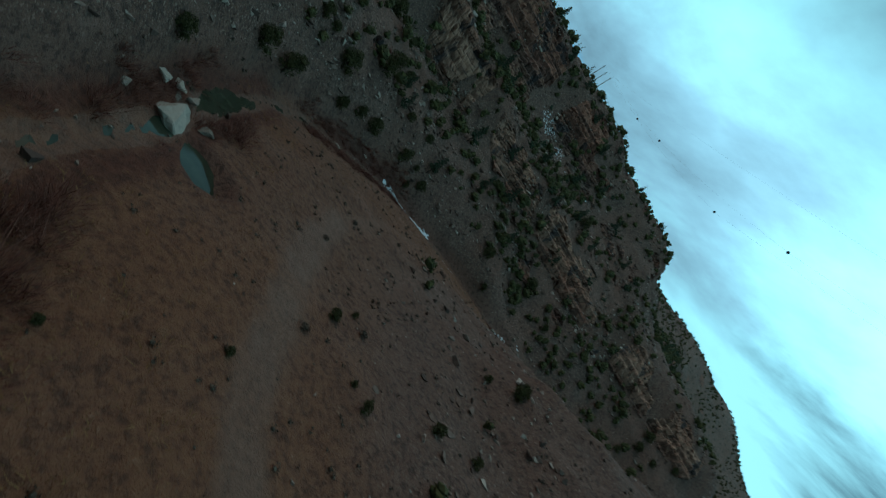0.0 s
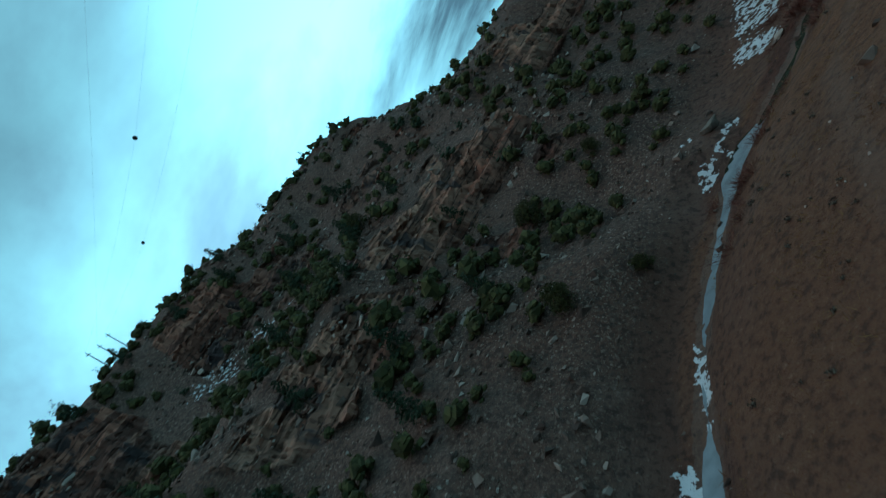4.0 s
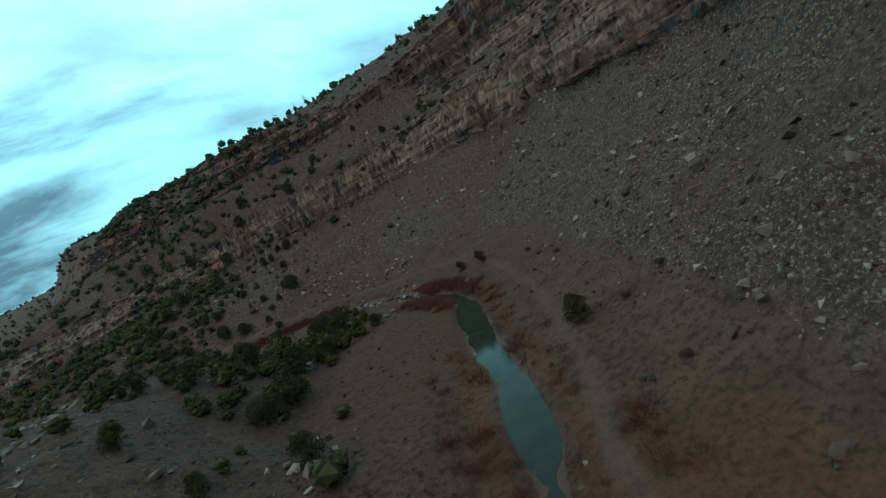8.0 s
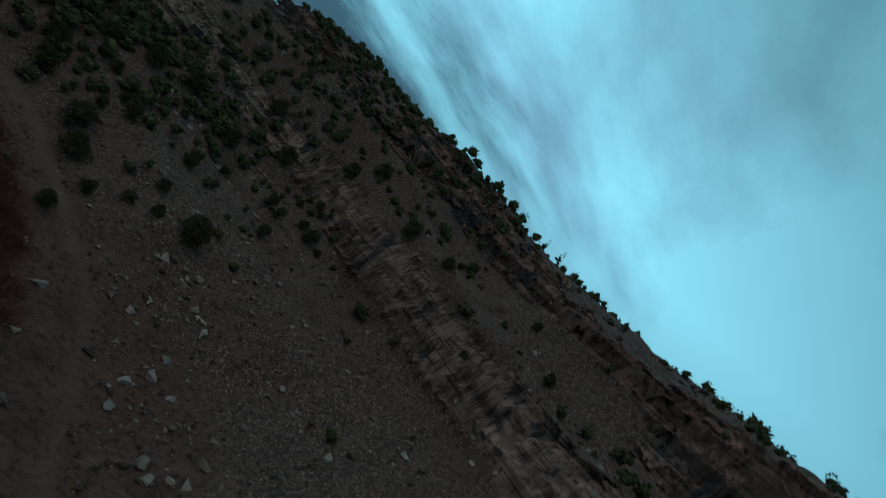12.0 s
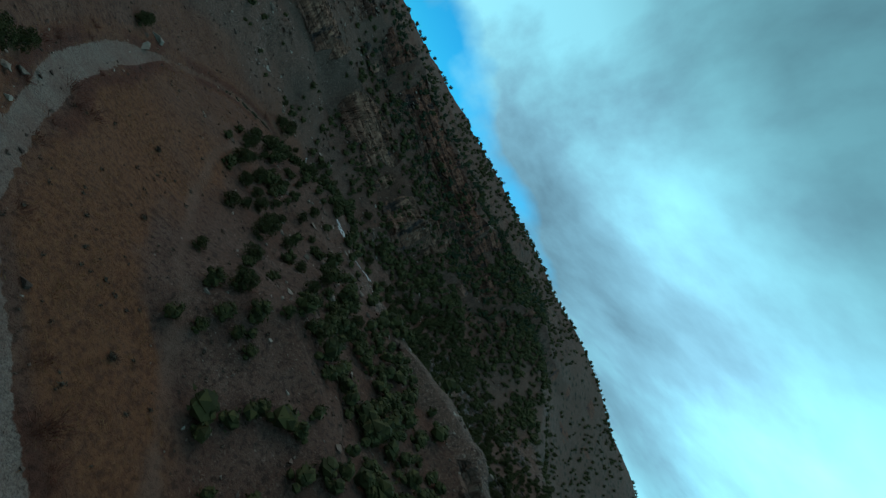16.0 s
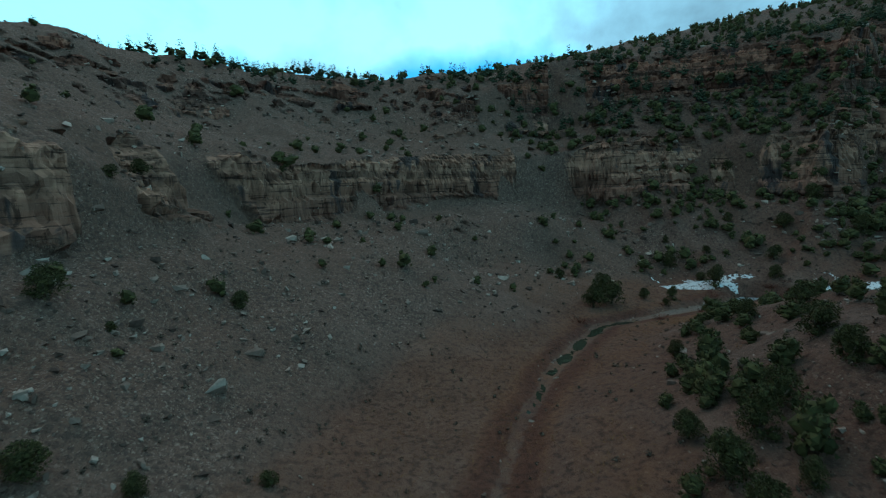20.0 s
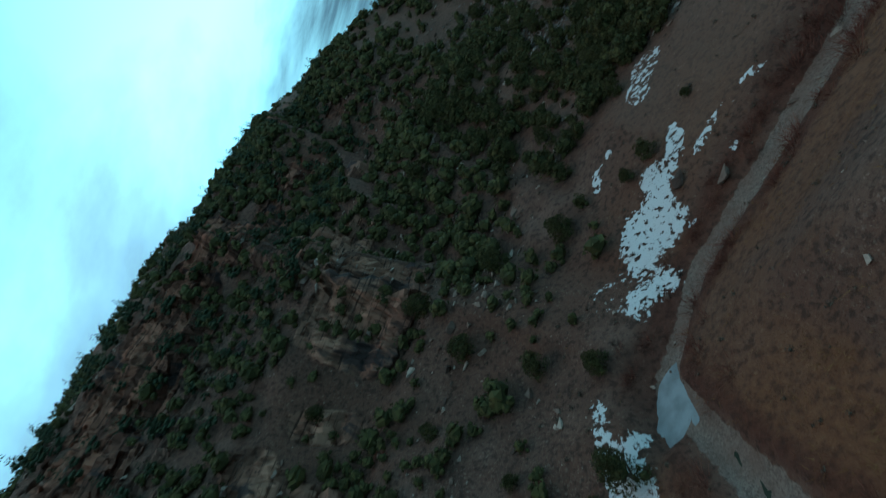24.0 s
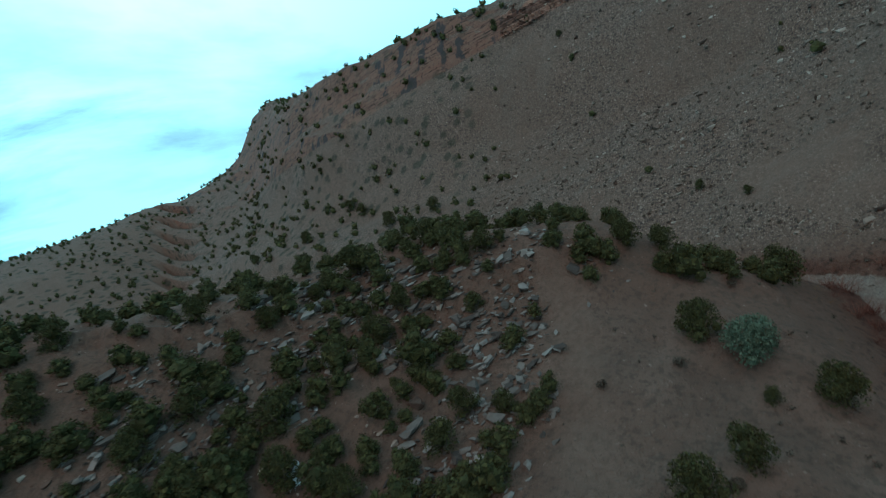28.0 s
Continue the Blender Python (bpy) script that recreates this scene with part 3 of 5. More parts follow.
MASKS = {}
level_ = above + 4.0 * wave(gx, gy, 55, 75) + 1.5 * wave(gx, gy, 17, 76)
level_ = np.where(g_side > 0, level_ + 9.0 * wave(gx, gy, 34, 108), level_)
two = np.maximum(smooth(level_, 27, 31) * (1 - smooth(level_, 41, 45)), smooth(level_, 61, 65) * (1 - smooth(level_, 90, 96)))
bands = smooth(above, 13, 22)
on_left = g_side > 0
torn = wave(gx, gy, 17, 103) + 0.6 * wave(gx, gy, 7, 104)
bands = np.where(on_left & (g_s < 335), bands * smooth(torn, -0.2, 0.1), bands)
bands = np.where(on_left & (g_s >= 305) & (g_s < 560), bands * smooth(above, 26, 34) * smooth(torn, 0.0, 0.3), bands)
bands = np.where(~on_left & (g_s > 335) & (g_s < 660), bands * np.maximum(two, smooth(level_, 26, 30) * smooth(g_s, 405, 425) * (1 - smooth(g_s, 490, 512))), bands)
bands = np.where(on_left & (g_s > 690) & (g_s < 900), bands * np.maximum(two, 0.55 * smooth(level_, 20, 24)) * smooth(torn + np.where(g_s < 770, 0.9, 0.5), -0.2, 0.2), bands)
bands = np.where(~on_left & (g_s > 980), bands * smooth(above, 76, 82), bands)
bands = np.where(on_left & (g_s > 900), bands * smooth(wave(gx, gy, 15, 105), 0.3, 0.6) * smooth(above, 36, 42), bands)
MASKS["rock"] = np.clip(smooth(steep, 0.78, 1.1) * bands, 0, 1)
flat = (1 - smooth(steep, 0.18, 0.42)) * (1 - smooth(above, 4, 9))
lush = np.where(g_side < 0, np.interp(g_s, (100, 200, 260, 290, 345, 375, 540, 590, 730, 790, 860, 960, 1040), (0.7, 0.5, 0.5, 0.9, 0.9, 0.25, 0.25, 0.9, 0.9, 0.4, 0.8, 0.7, 0.3)),
                np.interp(g_s, (100, 280, 300, 560, 600, 900, 960, 1100), (0.1, 0.3, 0.35, 0.3, 0.3, 0.3, 0.25, 0.25)))
lush = np.maximum(lush, 0.75 * (1 - smooth(g_d - g_bed, 2.5, 6.5)))
MASKS["grass"] = flat * lush * (0.55 + 0.45 * smooth(rough(gx, gy, 26, 3, 61), -0.6, 0.3)) * (1 - smooth(g_d, 30, 44))
MASKS["red"] = (1 - smooth(np.abs(g_d - g_bed - 2.0 - 1.5 * wave(gx, gy, 12, 65)), 0.8, 2.6)) * smooth(wave(gx, gy, 17, 66), -0.5, 0.1) * np.interp(g_s, (100, 310, 335, 430, 450, 600), (0.85, 0.85, 0.35, 0.35, 0.8, 0.8))
MASKS["edge"] = np.clip(g_d - g_bed + 0.5, -3, 3)
MASKS["bed"] = np.interp(g_s, (100, 130, 150, 300, 340, 480, 560, 590, 728, 748, 838, 856), (0.3, 0.35, 0.2, 0.4, 0.6, 0.4, 0.5, 1.0, 1.0, 0.2, 0.2, 0.9))
# worn dirt tracks: their lines, half width and strength
TRACKS = [
    ([(120, -72), (86, -75), (81, -76), (73, -75), (65, -73), (51, -70), (34, -62)], 2.6, 0.9),
    ([(34, -62), (16, -46), (0, -18), (6, 20), (30, 55), (58, 93)], 1.2, 0.5),
    ([(58, 93), (70, 103), (83, 115), (96, 130), (105, 143), (112, 153), (122, 170), (124, 192), (120, 212), (117, 226), (112, 243),
      (85, 275), (59, 295)], 1.0, 0.75),
    ([(59, 295), (24, 302), (16, 295), (4, 291), (-11, 286), (-26, 279), (-78, 274), (-120, 282)], 1.0, 0.7),
    ([(-104, 420), (-96, 423), (-90, 427), (-77, 432), (-67, 438)], 2.6, 0.7),
    ([(-3, 413), (-15, 409), (-2, 423)], 7.0, 0.8),
]
trail = np.zeros(len(gx))
for line, wide, much in TRACKS:
    off = along(gx, gy, line) + 0.5 * wave(gx, gy, 6, 71)
    trail = np.maximum(trail, much * (1 - smooth(off, wide * 0.6, wide * 1.3)) * (0.75 + 0.25 * wave(gx, gy, 4, 72)))
MASKS["trail"] = trail
MASKS["pale"] = np.where(~on_left & (g_s > 960), smooth(g_s, 960, 1040) * smooth(above, 1.0, 6.0), np.maximum(smooth(gy, 470, 530) * smooth(gx, -190, -120), np.where(on_left & (g_s > 660) & (g_s < 870), 0.45 * smooth(above, 1.5, 5.0), np.where(on_left & (g_s > 920), 0.6 * smooth(g_d, 6, 14), 0.0))))
MASKS["rust"] = np.where(on_left, 1.0, 0.0)
MASKS["block"], MASKS["bedtone"] = np.full(len(gx), 0.5), np.full(len(gx), 0.4)
scree = np.where((~on_left) & (g_s > 335) & (g_s < 600), 1.0, np.where(on_left & (g_s > 690) & (g_s < 885), 0.6, np.where((~on_left) & (g_s > 990), 0.9, np.where(on_left & (g_s < 335), 0.6, np.where(on_left & (g_s > 900), 0.0, 0.25)))))
MASKS["scree"] = np.clip(scree * smooth(above, 2.5, 7.0) * (0.55 + 0.6 * smooth(wave(gx, gy, 16, 95), -0.6, 0.4)), 0, 1)
for key in ("red", "bed", "grass"):
    MASKS[key] = MASKS[key] * (g_s < 1110)
# lying snow: place, half length, half width, heading, cover
SNOW = [(8.5, 67, 15, 6.0, 60, 0.47), (2, 57, 7, 5.5, 60, 0.50), (-7, 39, 3, 1.6, 40, 0.5), (-9, 35, 2.5, 1.5, 70, 0.5), (-12, 40, 2, 1.5, 0, 0.5),
        (-187, 358, 15, 6.5, 52, 0.55), (-203, 323, 13, 6.0, 78, 0.56), (-210, 313, 3.5, 1.2, 20, 0.55)]
SNOW_FAR = [(-157, 410, 4.5, 1.5, 42, 0.62), (-167, 401, 5, 2.2, 50, 0.60), (-171, 387, 7, 3.6, 52, 0.50), (-184, 379, 2.4, 1.6, 30, 0.52),
            (-188, 377, 4.5, 2.0, 50, 0.58), (-174.6, 369, 4.4, 2.0, 62, 0.58), (-171, 364.6, 4.6, 1.6, 30, 0.54), (-180.5, 366.8, 5.0, 2.4, 35, 0.58),
            (-162.3, 366.5, 3.6, 0.9, -25, 0.56), (-166.4, 366, 2.4, 0.8, -20, 0.56), (-169.6, 359.8, 2.0, 0.8, 60, 0.54), (-142.4, 385, 9, 0.6, 94, 0.55), (-141.4, 376, 4, 0.5, 94, 0.52), (-156.5, 412.5, 5.0, 1.3, 58, 0.62), (-87, 399, 1.6, 0.7, 20, 0.55),
            (-89, 405.5, 1.6, 0.6, 10, 0.55), (-87, 400, 1.8, 0.6, 5, 0.55)]
SNOW_HIGH = [(4.5, 63.5, 7, 4.0, 55, 0.47), (2, 58.5, 5, 3.5, 60, 0.47), (-202.7, 334.5, 6, 2.2, 92, 0.49), (-96, 310.5, 10, 2.0, 48, 0.50), (-86, 321.5, 8, 1.4, 40, 0.50), (-72, 327, 9, 0.9, 18, 0.52), (-106, 452, 1.6, 0.6, 20, 0.6), (-99, 455, 1.4, 0.6, 60, 0.6), (-101, 22, 9, 4, 55, 0.41), (-92, 34, 9, 4, 60, 0.41), (-99, 27, 6, 3, 60, 0.40), (-84, 56, 4, 1.6, 80, 0.42),
             (-23, -22, 16, 2.2, 95, 0.54), (-21, -2, 9, 1.8, 90, 0.50), (-12, 33, 5, 1.8, 60, 0.5)]
snow = np.zeros(len(gx))
for sx, sy, a, b, turn, much in SNOW + [(*row[:5], 0.89 * row[5]) for row in SNOW_FAR] + SNOW_HIGH:
    c, n = cos(radians(turn)), sin(radians(turn))
    u, v = ((gx - sx) * c + (gy - sy) * n) / a, ((gy - sy) * c - (gx - sx) * n) / b
    r = np.hypot(u, v) + 0.35 * wave(gx, gy, 6, 73) + 0.2 * wave(gx, gy, 2.4, 74)
    snow = np.maximum(snow, much * (1 - smooth(r, 0.6, 1.2)))
MASKS["snow"] = snow
beyond = np.maximum(np.maximum(-300 - gx, gx - 235), np.maximum(-150 - gy, gy - 520))
MASKS["wood"] = smooth(beyond, -10, 20) * (1 - MASKS["rock"] * 0.6)
quad = np.stack([corner, corner + 1, corner + NX + 1, corner + NX], 1)
in_core = (gx > -300) & (gx < 235) & (gy > -150) & (gy < 520)
cliff_cell = (MASKS["rock"][quad].max(axis=1) > 0.3) & in_core[quad].all(axis=1)
ground_mesh = sheet("ground", np.stack([gx, gy, gz], 1), quad[~cliff_cell], GROUND)
for key, values in MASKS.items():
    ground_mesh.attributes.new(key, "FLOAT", "POINT").data.foreach_set("value", values.astype(np.float32))
tagged(new("ground", ground_mesh), "brown canyon ground of soil, scree and ledges of layered rock", "ground", kind="structure")

# ---- the cliffs: the steep rock, cut finer into beds, ledges and blocks ----
FINE = 3
cj, ci = np.divmod(np.flatnonzero(cliff_cell), NX - 1)
wide_key = NX * FINE + 1
steps = [[(cj * FINE + b) * wide_key + ci * FINE + a for a in range(FINE + 1)] for b in range(FINE + 1)]
keys_, index_ = np.unique(np.array(steps), return_inverse=True)
index_ = index_.reshape(FINE + 1, FINE + 1, len(ci))
cliff_faces = np.concatenate([np.stack([index_[b, a], index_[b, a + 1], index_[b + 1, a + 1], index_[b + 1, a]], 1) for b in range(FINE) for a in range(FINE)])
fj, fi = np.divmod(keys_, wide_key)
bj, bi = np.minimum(fj // FINE, NY - 2), np.minimum(fi // FINE, NX - 2)
fv_, fu_ = fj / FINE - bj, fi / FINE - bi


def between(field):
    """A field of the ground's grid, read at the finer points of the cliffs."""
    f = field.reshape(NY, NX)
    return (f[bj, bi] * (1 - fu_) + f[bj, bi + 1] * fu_) * (1 - fv_) + (f[bj + 1, bi] * (1 - fu_) + f[bj + 1, bi + 1] * fu_) * fv_


rim_free = np.ones(len(gx))
rim_free[quad[~cliff_cell].ravel()] = 0.0
soft = zz.copy()
for _ in range(4):
    soft[1:-1, 1:-1] = (soft[1:-1, 1:-1] + soft[:-2, 1:-1] + soft[2:, 1:-1] + soft[1:-1, :-2] + soft[1:-1, 2:]) / 5
cx_, cy_, cz_ = between(gx), between(gy), between(gz)
down_x, down_y = -between(np.gradient(soft, GX, axis=1).ravel()), -between(np.gradient(soft, GY, axis=0).ravel())
pitch = np.maximum(np.hypot(down_x, down_y), 0.6)
hold = between(rim_free) * smooth(between(MASKS["rock"]), 0.1, 0.5)
bed_rng = np.random.default_rng(17)
thick_ = bed_rng.choice((1.0, 1.7, 2.6, 3.8, 5.2), 60, p=(0.22, 0.28, 0.24, 0.16, 0.10)) * bed_rng.uniform(0.85, 1.15, 60)
tops_ = np.cumsum(thick_)
at_ = np.clip(cz_ - LEVEL + 2.0 * wave(cx_, cy_, 70, 77), 0.1, tops_[-1] - 0.1)
bed_no = np.searchsorted(tops_, at_)
into = (at_ - tops_[bed_no] + thick_[bed_no]) / thick_[bed_no]
proud = bed_rng.uniform(-0.8, 0.8, 60)[bed_no] * (0.7 + 0.5 * wave(cx_, cy_, 31, 78))
cell_ = (thick_ * bed_rng.uniform(0.8, 1.5, 60) + 0.6)[bed_no]
kx = np.floor((cx_ + 1.3 * wave(cx_, cy_, 6, 79)) / cell_).astype(np.int64) + 71 * bed_no
ky = np.floor((cy_ + 1.3 * wave(cx_, cy_, 6, 80)) / cell_).astype(np.int64)
lump_ = lattice(kx, ky, 81)
chip_ = lattice(np.floor((cx_ + 0.8 * wave(cx_, cy_, 3, 86)) / 1.15).astype(np.int64), np.floor((cy_ + 0.8 * wave(cx_, cy_, 3, 87)) / 1.15).astype(np.int64), 88)
blocks_ = (0.9 + 0.28 * thick_[bed_no]) * (lump_ - 0.5) + 0.75 * (chip_ - 0.5)
lump_ = 0.55 * lump_ + 0.45 * chip_
butt = 2.0 * wave(cx_, cy_, 12, 82) + 0.9 * wave(cx_, cy_, 5, 83)
out_ = hold * ((into - 0.5) * thick_[bed_no] / pitch * 0.85 + proud + blocks_ + butt)
reach_ = np.hypot(down_x, down_y) + 1e-6
cliff_xyz = np.stack([cx_ + down_x / reach_ * out_, cy_ + down_y / reach_ * out_, cz_ + hold * 0.25 * wave(cx_ * 2.0, cy_ * 2.0, 2.1, 84)], 1)
bed_tone = bed_rng.uniform(0, 1, 60)[bed_no]
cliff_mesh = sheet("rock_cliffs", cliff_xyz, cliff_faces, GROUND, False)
for key, values in MASKS.items():
    values = {"block": lump_, "bedtone": bed_tone}[key] if key in ("block", "bedtone") else between(values)
    cliff_mesh.attributes.new(key, "FLOAT", "POINT").data.foreach_set("value", values.astype(np.float32))
tagged(new("rock_cliffs", cliff_mesh), "broken cliffs of layered tan, grey and reddish rock", "cliff", kind="structure")


def water_material(name, colour, gloss, ripple):
    m, nt, bsdf = material(name)
    pos = node(nt, "ShaderNodeNewGeometry").outputs["Position"]
    n = node(nt, "ShaderNodeTexNoise", Scale=0.5, Detail=4.0)
    nt.links.new(pos, n.inputs["Vector"])
    nt.links.new(ramp(nt, n.outputs["Fac"], (0.35, tuple(c * 0.7 for c in colour)), (0.65, colour)), bsdf.inputs["Base Color"])
    bsdf.inputs["Roughness"].default_value = gloss
    bsdf.inputs["IOR"].default_value = 1.33
    bsdf.inputs["Specular IOR Level"].default_value = 0.14
    n = node(nt, "ShaderNodeTexNoise", Scale=1.6, Detail=3.0)
    nt.links.new(pos, n.inputs["Vector"])
    b = node(nt, "ShaderNodeBump", Strength=ripple, Distance=0.05)
    nt.links.new(n.outputs["Fac"], b.inputs["Height"])
    nt.links.new(b.outputs[0], bsdf.inputs["Normal"])
    return m


WATER = water_material("creek_water", (0.032, 0.036, 0.024), 0.05, 0.08)
ICE = water_material("ice", (0.23, 0.25, 0.27), 0.30, 0.5)

# ---- water: level sheets that the banks cut off ----
# how high the water stands in the bed along the creek
WET_AT = (100, 140, 160, 290, 330, 400, 440, 500, 560, 600, 640, 720, 760, 785, 838, 850, 885, 900, 940, 960, 1100)
WET = (-0.12, -0.05, -0.12, -0.04, -0.02, 0.05, 0.0, -0.05, -0.05, -0.3, -0.6, -0.6, -0.3, 0.02, 0.02, -0.25, -0.3, -0.3, -0.6, -0.6, -0.6)
pool_side = np.full(len(gx), 9.0)
for px, py, a, b, turn in POOLS:
    c, n = cos(radians(turn)), sin(radians(turn))
    pool_side = np.minimum(pool_side, np.hypot(((gx - px) * c + (gy - py) * n) / (a + 2), ((gy - py) * c - (gx - px) * n) / (b + 2)))


def level_sheet(name, mask, up, mat):
    """The grid's cells under mask, at the water's height."""
    cells = quad[mask[quad].any(axis=1)]
    used, index = np.unique(cells, return_inverse=True)
    z = LEVEL + np.broadcast_to(up, gx.shape)[used]
    return new(name, sheet(name, np.stack([gx[used], gy[used], z], 1), index.reshape(cells.shape), mat))


wet_z = np.where(pool_side < 1.0, np.maximum(np.interp(g_s, WET_AT, WET), -0.05), np.interp(g_s, WET_AT, WET))
in_creek = in_core & ((g_d < g_bed + 1.2) | (pool_side < 1.0))
tagged(level_sheet("creek_water", in_creek, wet_z, WATER), "shallow still creek water, brown-green and reflecting the sky", "water", kind="structure")
frozen = in_core & (((g_s > 222) & (g_s < 278) & (g_d < g_bed + 1.0)) | (((g_s > 313) & (g_s < 339) | (g_s > 346) & (g_s < 357)) & (g_d < g_bed + 1.0)) | (np.hypot(gx + 197, gy - 332) < 9) & (pool_side < 1.0))
tagged(level_sheet("creek_ice", frozen, wet_z + 0.06, ICE), "pale blue-grey ice on the creek and pond", "ice", kind="structure")

# ---- plants, stones and timber ----
rng = np.random.default_rng(7)


def plain(name, stops, scale=1.5, roughness=0.9, bumpy=0.4, detail=5.0):
    """A matt material that varies by place and from piece to piece."""
    m, nt, bsdf = material(name)
    pos = node(nt, "ShaderNodeNewGeometry")
    n = node(nt, "ShaderNodeTexNoise", Scale=scale, Detail=detail, Roughness=0.65)
    nt.links.new(pos.outputs["Position"], n.inputs["Vector"])
    own = node(nt, "ShaderNodeObjectInfo").outputs["Random"]
    add = node(nt, "ShaderNodeMath")
    add.operation = "ADD"
    nt.links.new(pos.outputs["Random Per Island"], add.inputs[0])
    nt.links.new(own, add.inputs[1])
    wrap = node(nt, "ShaderNodeMath")
    wrap.operation, wrap.inputs[1].default_value = "FRACT", 0.0
    nt.links.new(add.outputs[0], wrap.inputs[0])
    mixed_ = blend(nt, 0.55, n.outputs["Color"], wrap.outputs[0])
    nt.links.new(ramp(nt, mixed_, *stops), bsdf.inputs["Base Color"])
    bsdf.inputs["Roughness"].default_value = roughness
    bsdf.inputs["Specular IOR Level"].default_value = 0.2
    if bumpy:
        b = node(nt, "ShaderNodeBump", Strength=bumpy, Distance=0.15)
        nt.links.new(n.outputs["Fac"], b.inputs["Height"])
        nt.links.new(b.outputs[0], bsdf.inputs["Normal"])
    return m


LEAF = plain("juniper_leaf", ((0.2, (0.025, 0.024, 0.009)), (0.5, (0.046, 0.042, 0.015)), (0.8, (0.084, 0.072, 0.025))), 0.5, bumpy=0)
BLUE_LEAF = plain("blue_juniper_leaf", ((0.2, (0.050, 0.066, 0.042)), (0.5, (0.085, 0.108, 0.072)), (0.8, (0.135, 0.165, 0.115))), 0.5, bumpy=0)
PINE_LEAF = plain("pine_needles", ((0.25, (0.020, 0.032, 0.018)), (0.75, (0.045, 0.056, 0.030))), 0.5, bumpy=0)
BARK = plain("bark", ((0.3, (0.05, 0.035, 0.027)), (0.7, (0.11, 0.075, 0.058))), 6.0, bumpy=0.8)
WILLOW = plain("willow_twigs", ((0.3, (0.070, 0.020, 0.015)), (0.5, (0.125, 0.040, 0.029)), (0.7, (0.185, 0.072, 0.050))), 0.4, bumpy=0)
STRAW = plain("dry_grass", ((0.25, (0.085, 0.032, 0.012)), (0.5, (0.14, 0.062, 0.023)), (0.75, (0.19, 0.10, 0.042))), 0.25, bumpy=0)
SAGE = plain("sage_twigs", ((0.25, (0.038, 0.023, 0.017)), (0.5, (0.064, 0.042, 0.031)), (0.75, (0.105, 0.080, 0.060))), 0.3, bumpy=0)
ROCKS = plain("broken_rock", ((0.28, (0.060, 0.036, 0.029)), (0.46, (0.135, 0.085, 0.068)), (0.6, (0.205, 0.142, 0.116)), (0.74, (0.33, 0.25, 0.21))), 1.3, bumpy=0.7)
PALE = plain("pale_boulder", ((0.28, (0.080, 0.058, 0.047)), (0.44, (0.185, 0.143, 0.118)), (0.7, (0.30, 0.245, 0.205))), 1.6, bumpy=0.9, detail=9.0)
GREY_ROCK = plain("grey_rubble", ((0.28, (0.060, 0.044, 0.039)), (0.46, (0.115, 0.087, 0.077)), (0.6, (0.16, 0.126, 0.113)), (0.74, (0.22, 0.18, 0.165))), 1.1, bumpy=0.8)
TIMBER = plain("weathered_timber", ((0.3, (0.035, 0.027, 0.022)), (0.7, (0.075, 0.060, 0.050))), 3.0, bumpy=0.3)
BLACK = plain("black_plastic", ((0.3, (0.012, 0.012, 0.012)), (0.7, (0.02, 0.02, 0.02))), 2.0, roughness=0.5, bumpy=0)
GLAZE = plain("insulator_glaze", ((0.3, (0.05, 0.03, 0.02)), (0.7, (0.08, 0.05, 0.03))), 2.0, roughness=0.25, bumpy=0)


def part(name, me, parent=None, label=""):
    ob = new(name, me)
    ob.parent = parent
    return tagged(ob, label) if label else ob


def thing(name, label, category, group=""):
    return tagged(new(name), label, category, group)


def poly(name, verts, faces, mat, smooth_faces=False):
    me = bpy.data.meshes.new(name)
    me.from_pydata([tuple(v) for v in verts], [], faces)
    me.materials.append(mat)
    if smooth_faces:
        me.polygons.foreach_set("use_smooth", np.ones(len(me.polygons), bool))
    me.update()
    return me


def limb(path, radii, sides=6):
    """A tapered tube along points: verts and faces."""
    verts, faces = [], []
    path = [Vector(p) for p in path]
    for k, (p, r) in enumerate(zip(path, radii)):
        way = (path[min(k + 1, len(path) - 1)] - path[max(k - 1, 0)]).normalized()
        a = way.orthogonal().normalized()
        b = way.cross(a)
        for j in range(sides):
            w = 2 * pi * j / sides
            verts.append(p + a * (r * cos(w)) + b * (r * sin(w)))
        if k:
            o = (k - 1) * sides
            faces += [(o + j, o + (j + 1) % sides, o + sides + (j + 1) % sides, o + sides + j) for j in range(sides)]
    faces.append(tuple(range(sides))[::-1])
    faces.append(tuple(len(verts) - sides + j for j in range(sides)))
    return verts, faces


def joined(pieces):
    verts, faces = [], []
    for v, f in pieces:
        o = len(verts)
        verts += list(v)
        faces += [tuple(i + o for i in face) for face in f]
    return verts, faces


GOLD = (1 + 5 ** 0.5) / 2
ICO = np.array([(-1, GOLD, 0), (1, GOLD, 0), (-1, -GOLD, 0), (1, -GOLD, 0), (0, -1, GOLD), (0, 1, GOLD), (0, -1, -GOLD), (0, 1, -GOLD),
                (GOLD, 0, -1), (GOLD, 0, 1), (-GOLD, 0, -1), (-GOLD, 0, 1)]) / (1 + GOLD ** 2) ** 0.5
ICO_FACES = np.array([(0, 11, 5), (0, 5, 1), (0, 1, 7), (0, 7, 10), (0, 10, 11), (1, 5, 9), (5, 11, 4), (11, 10, 2), (10, 7, 6), (7, 1, 8),
                      (3, 9, 4), (3, 4, 2), (3, 2, 6), (3, 6, 8), (3, 8, 9), (4, 9, 5), (2, 4, 11), (6, 2, 10), (8, 6, 7), (9, 8, 1)])


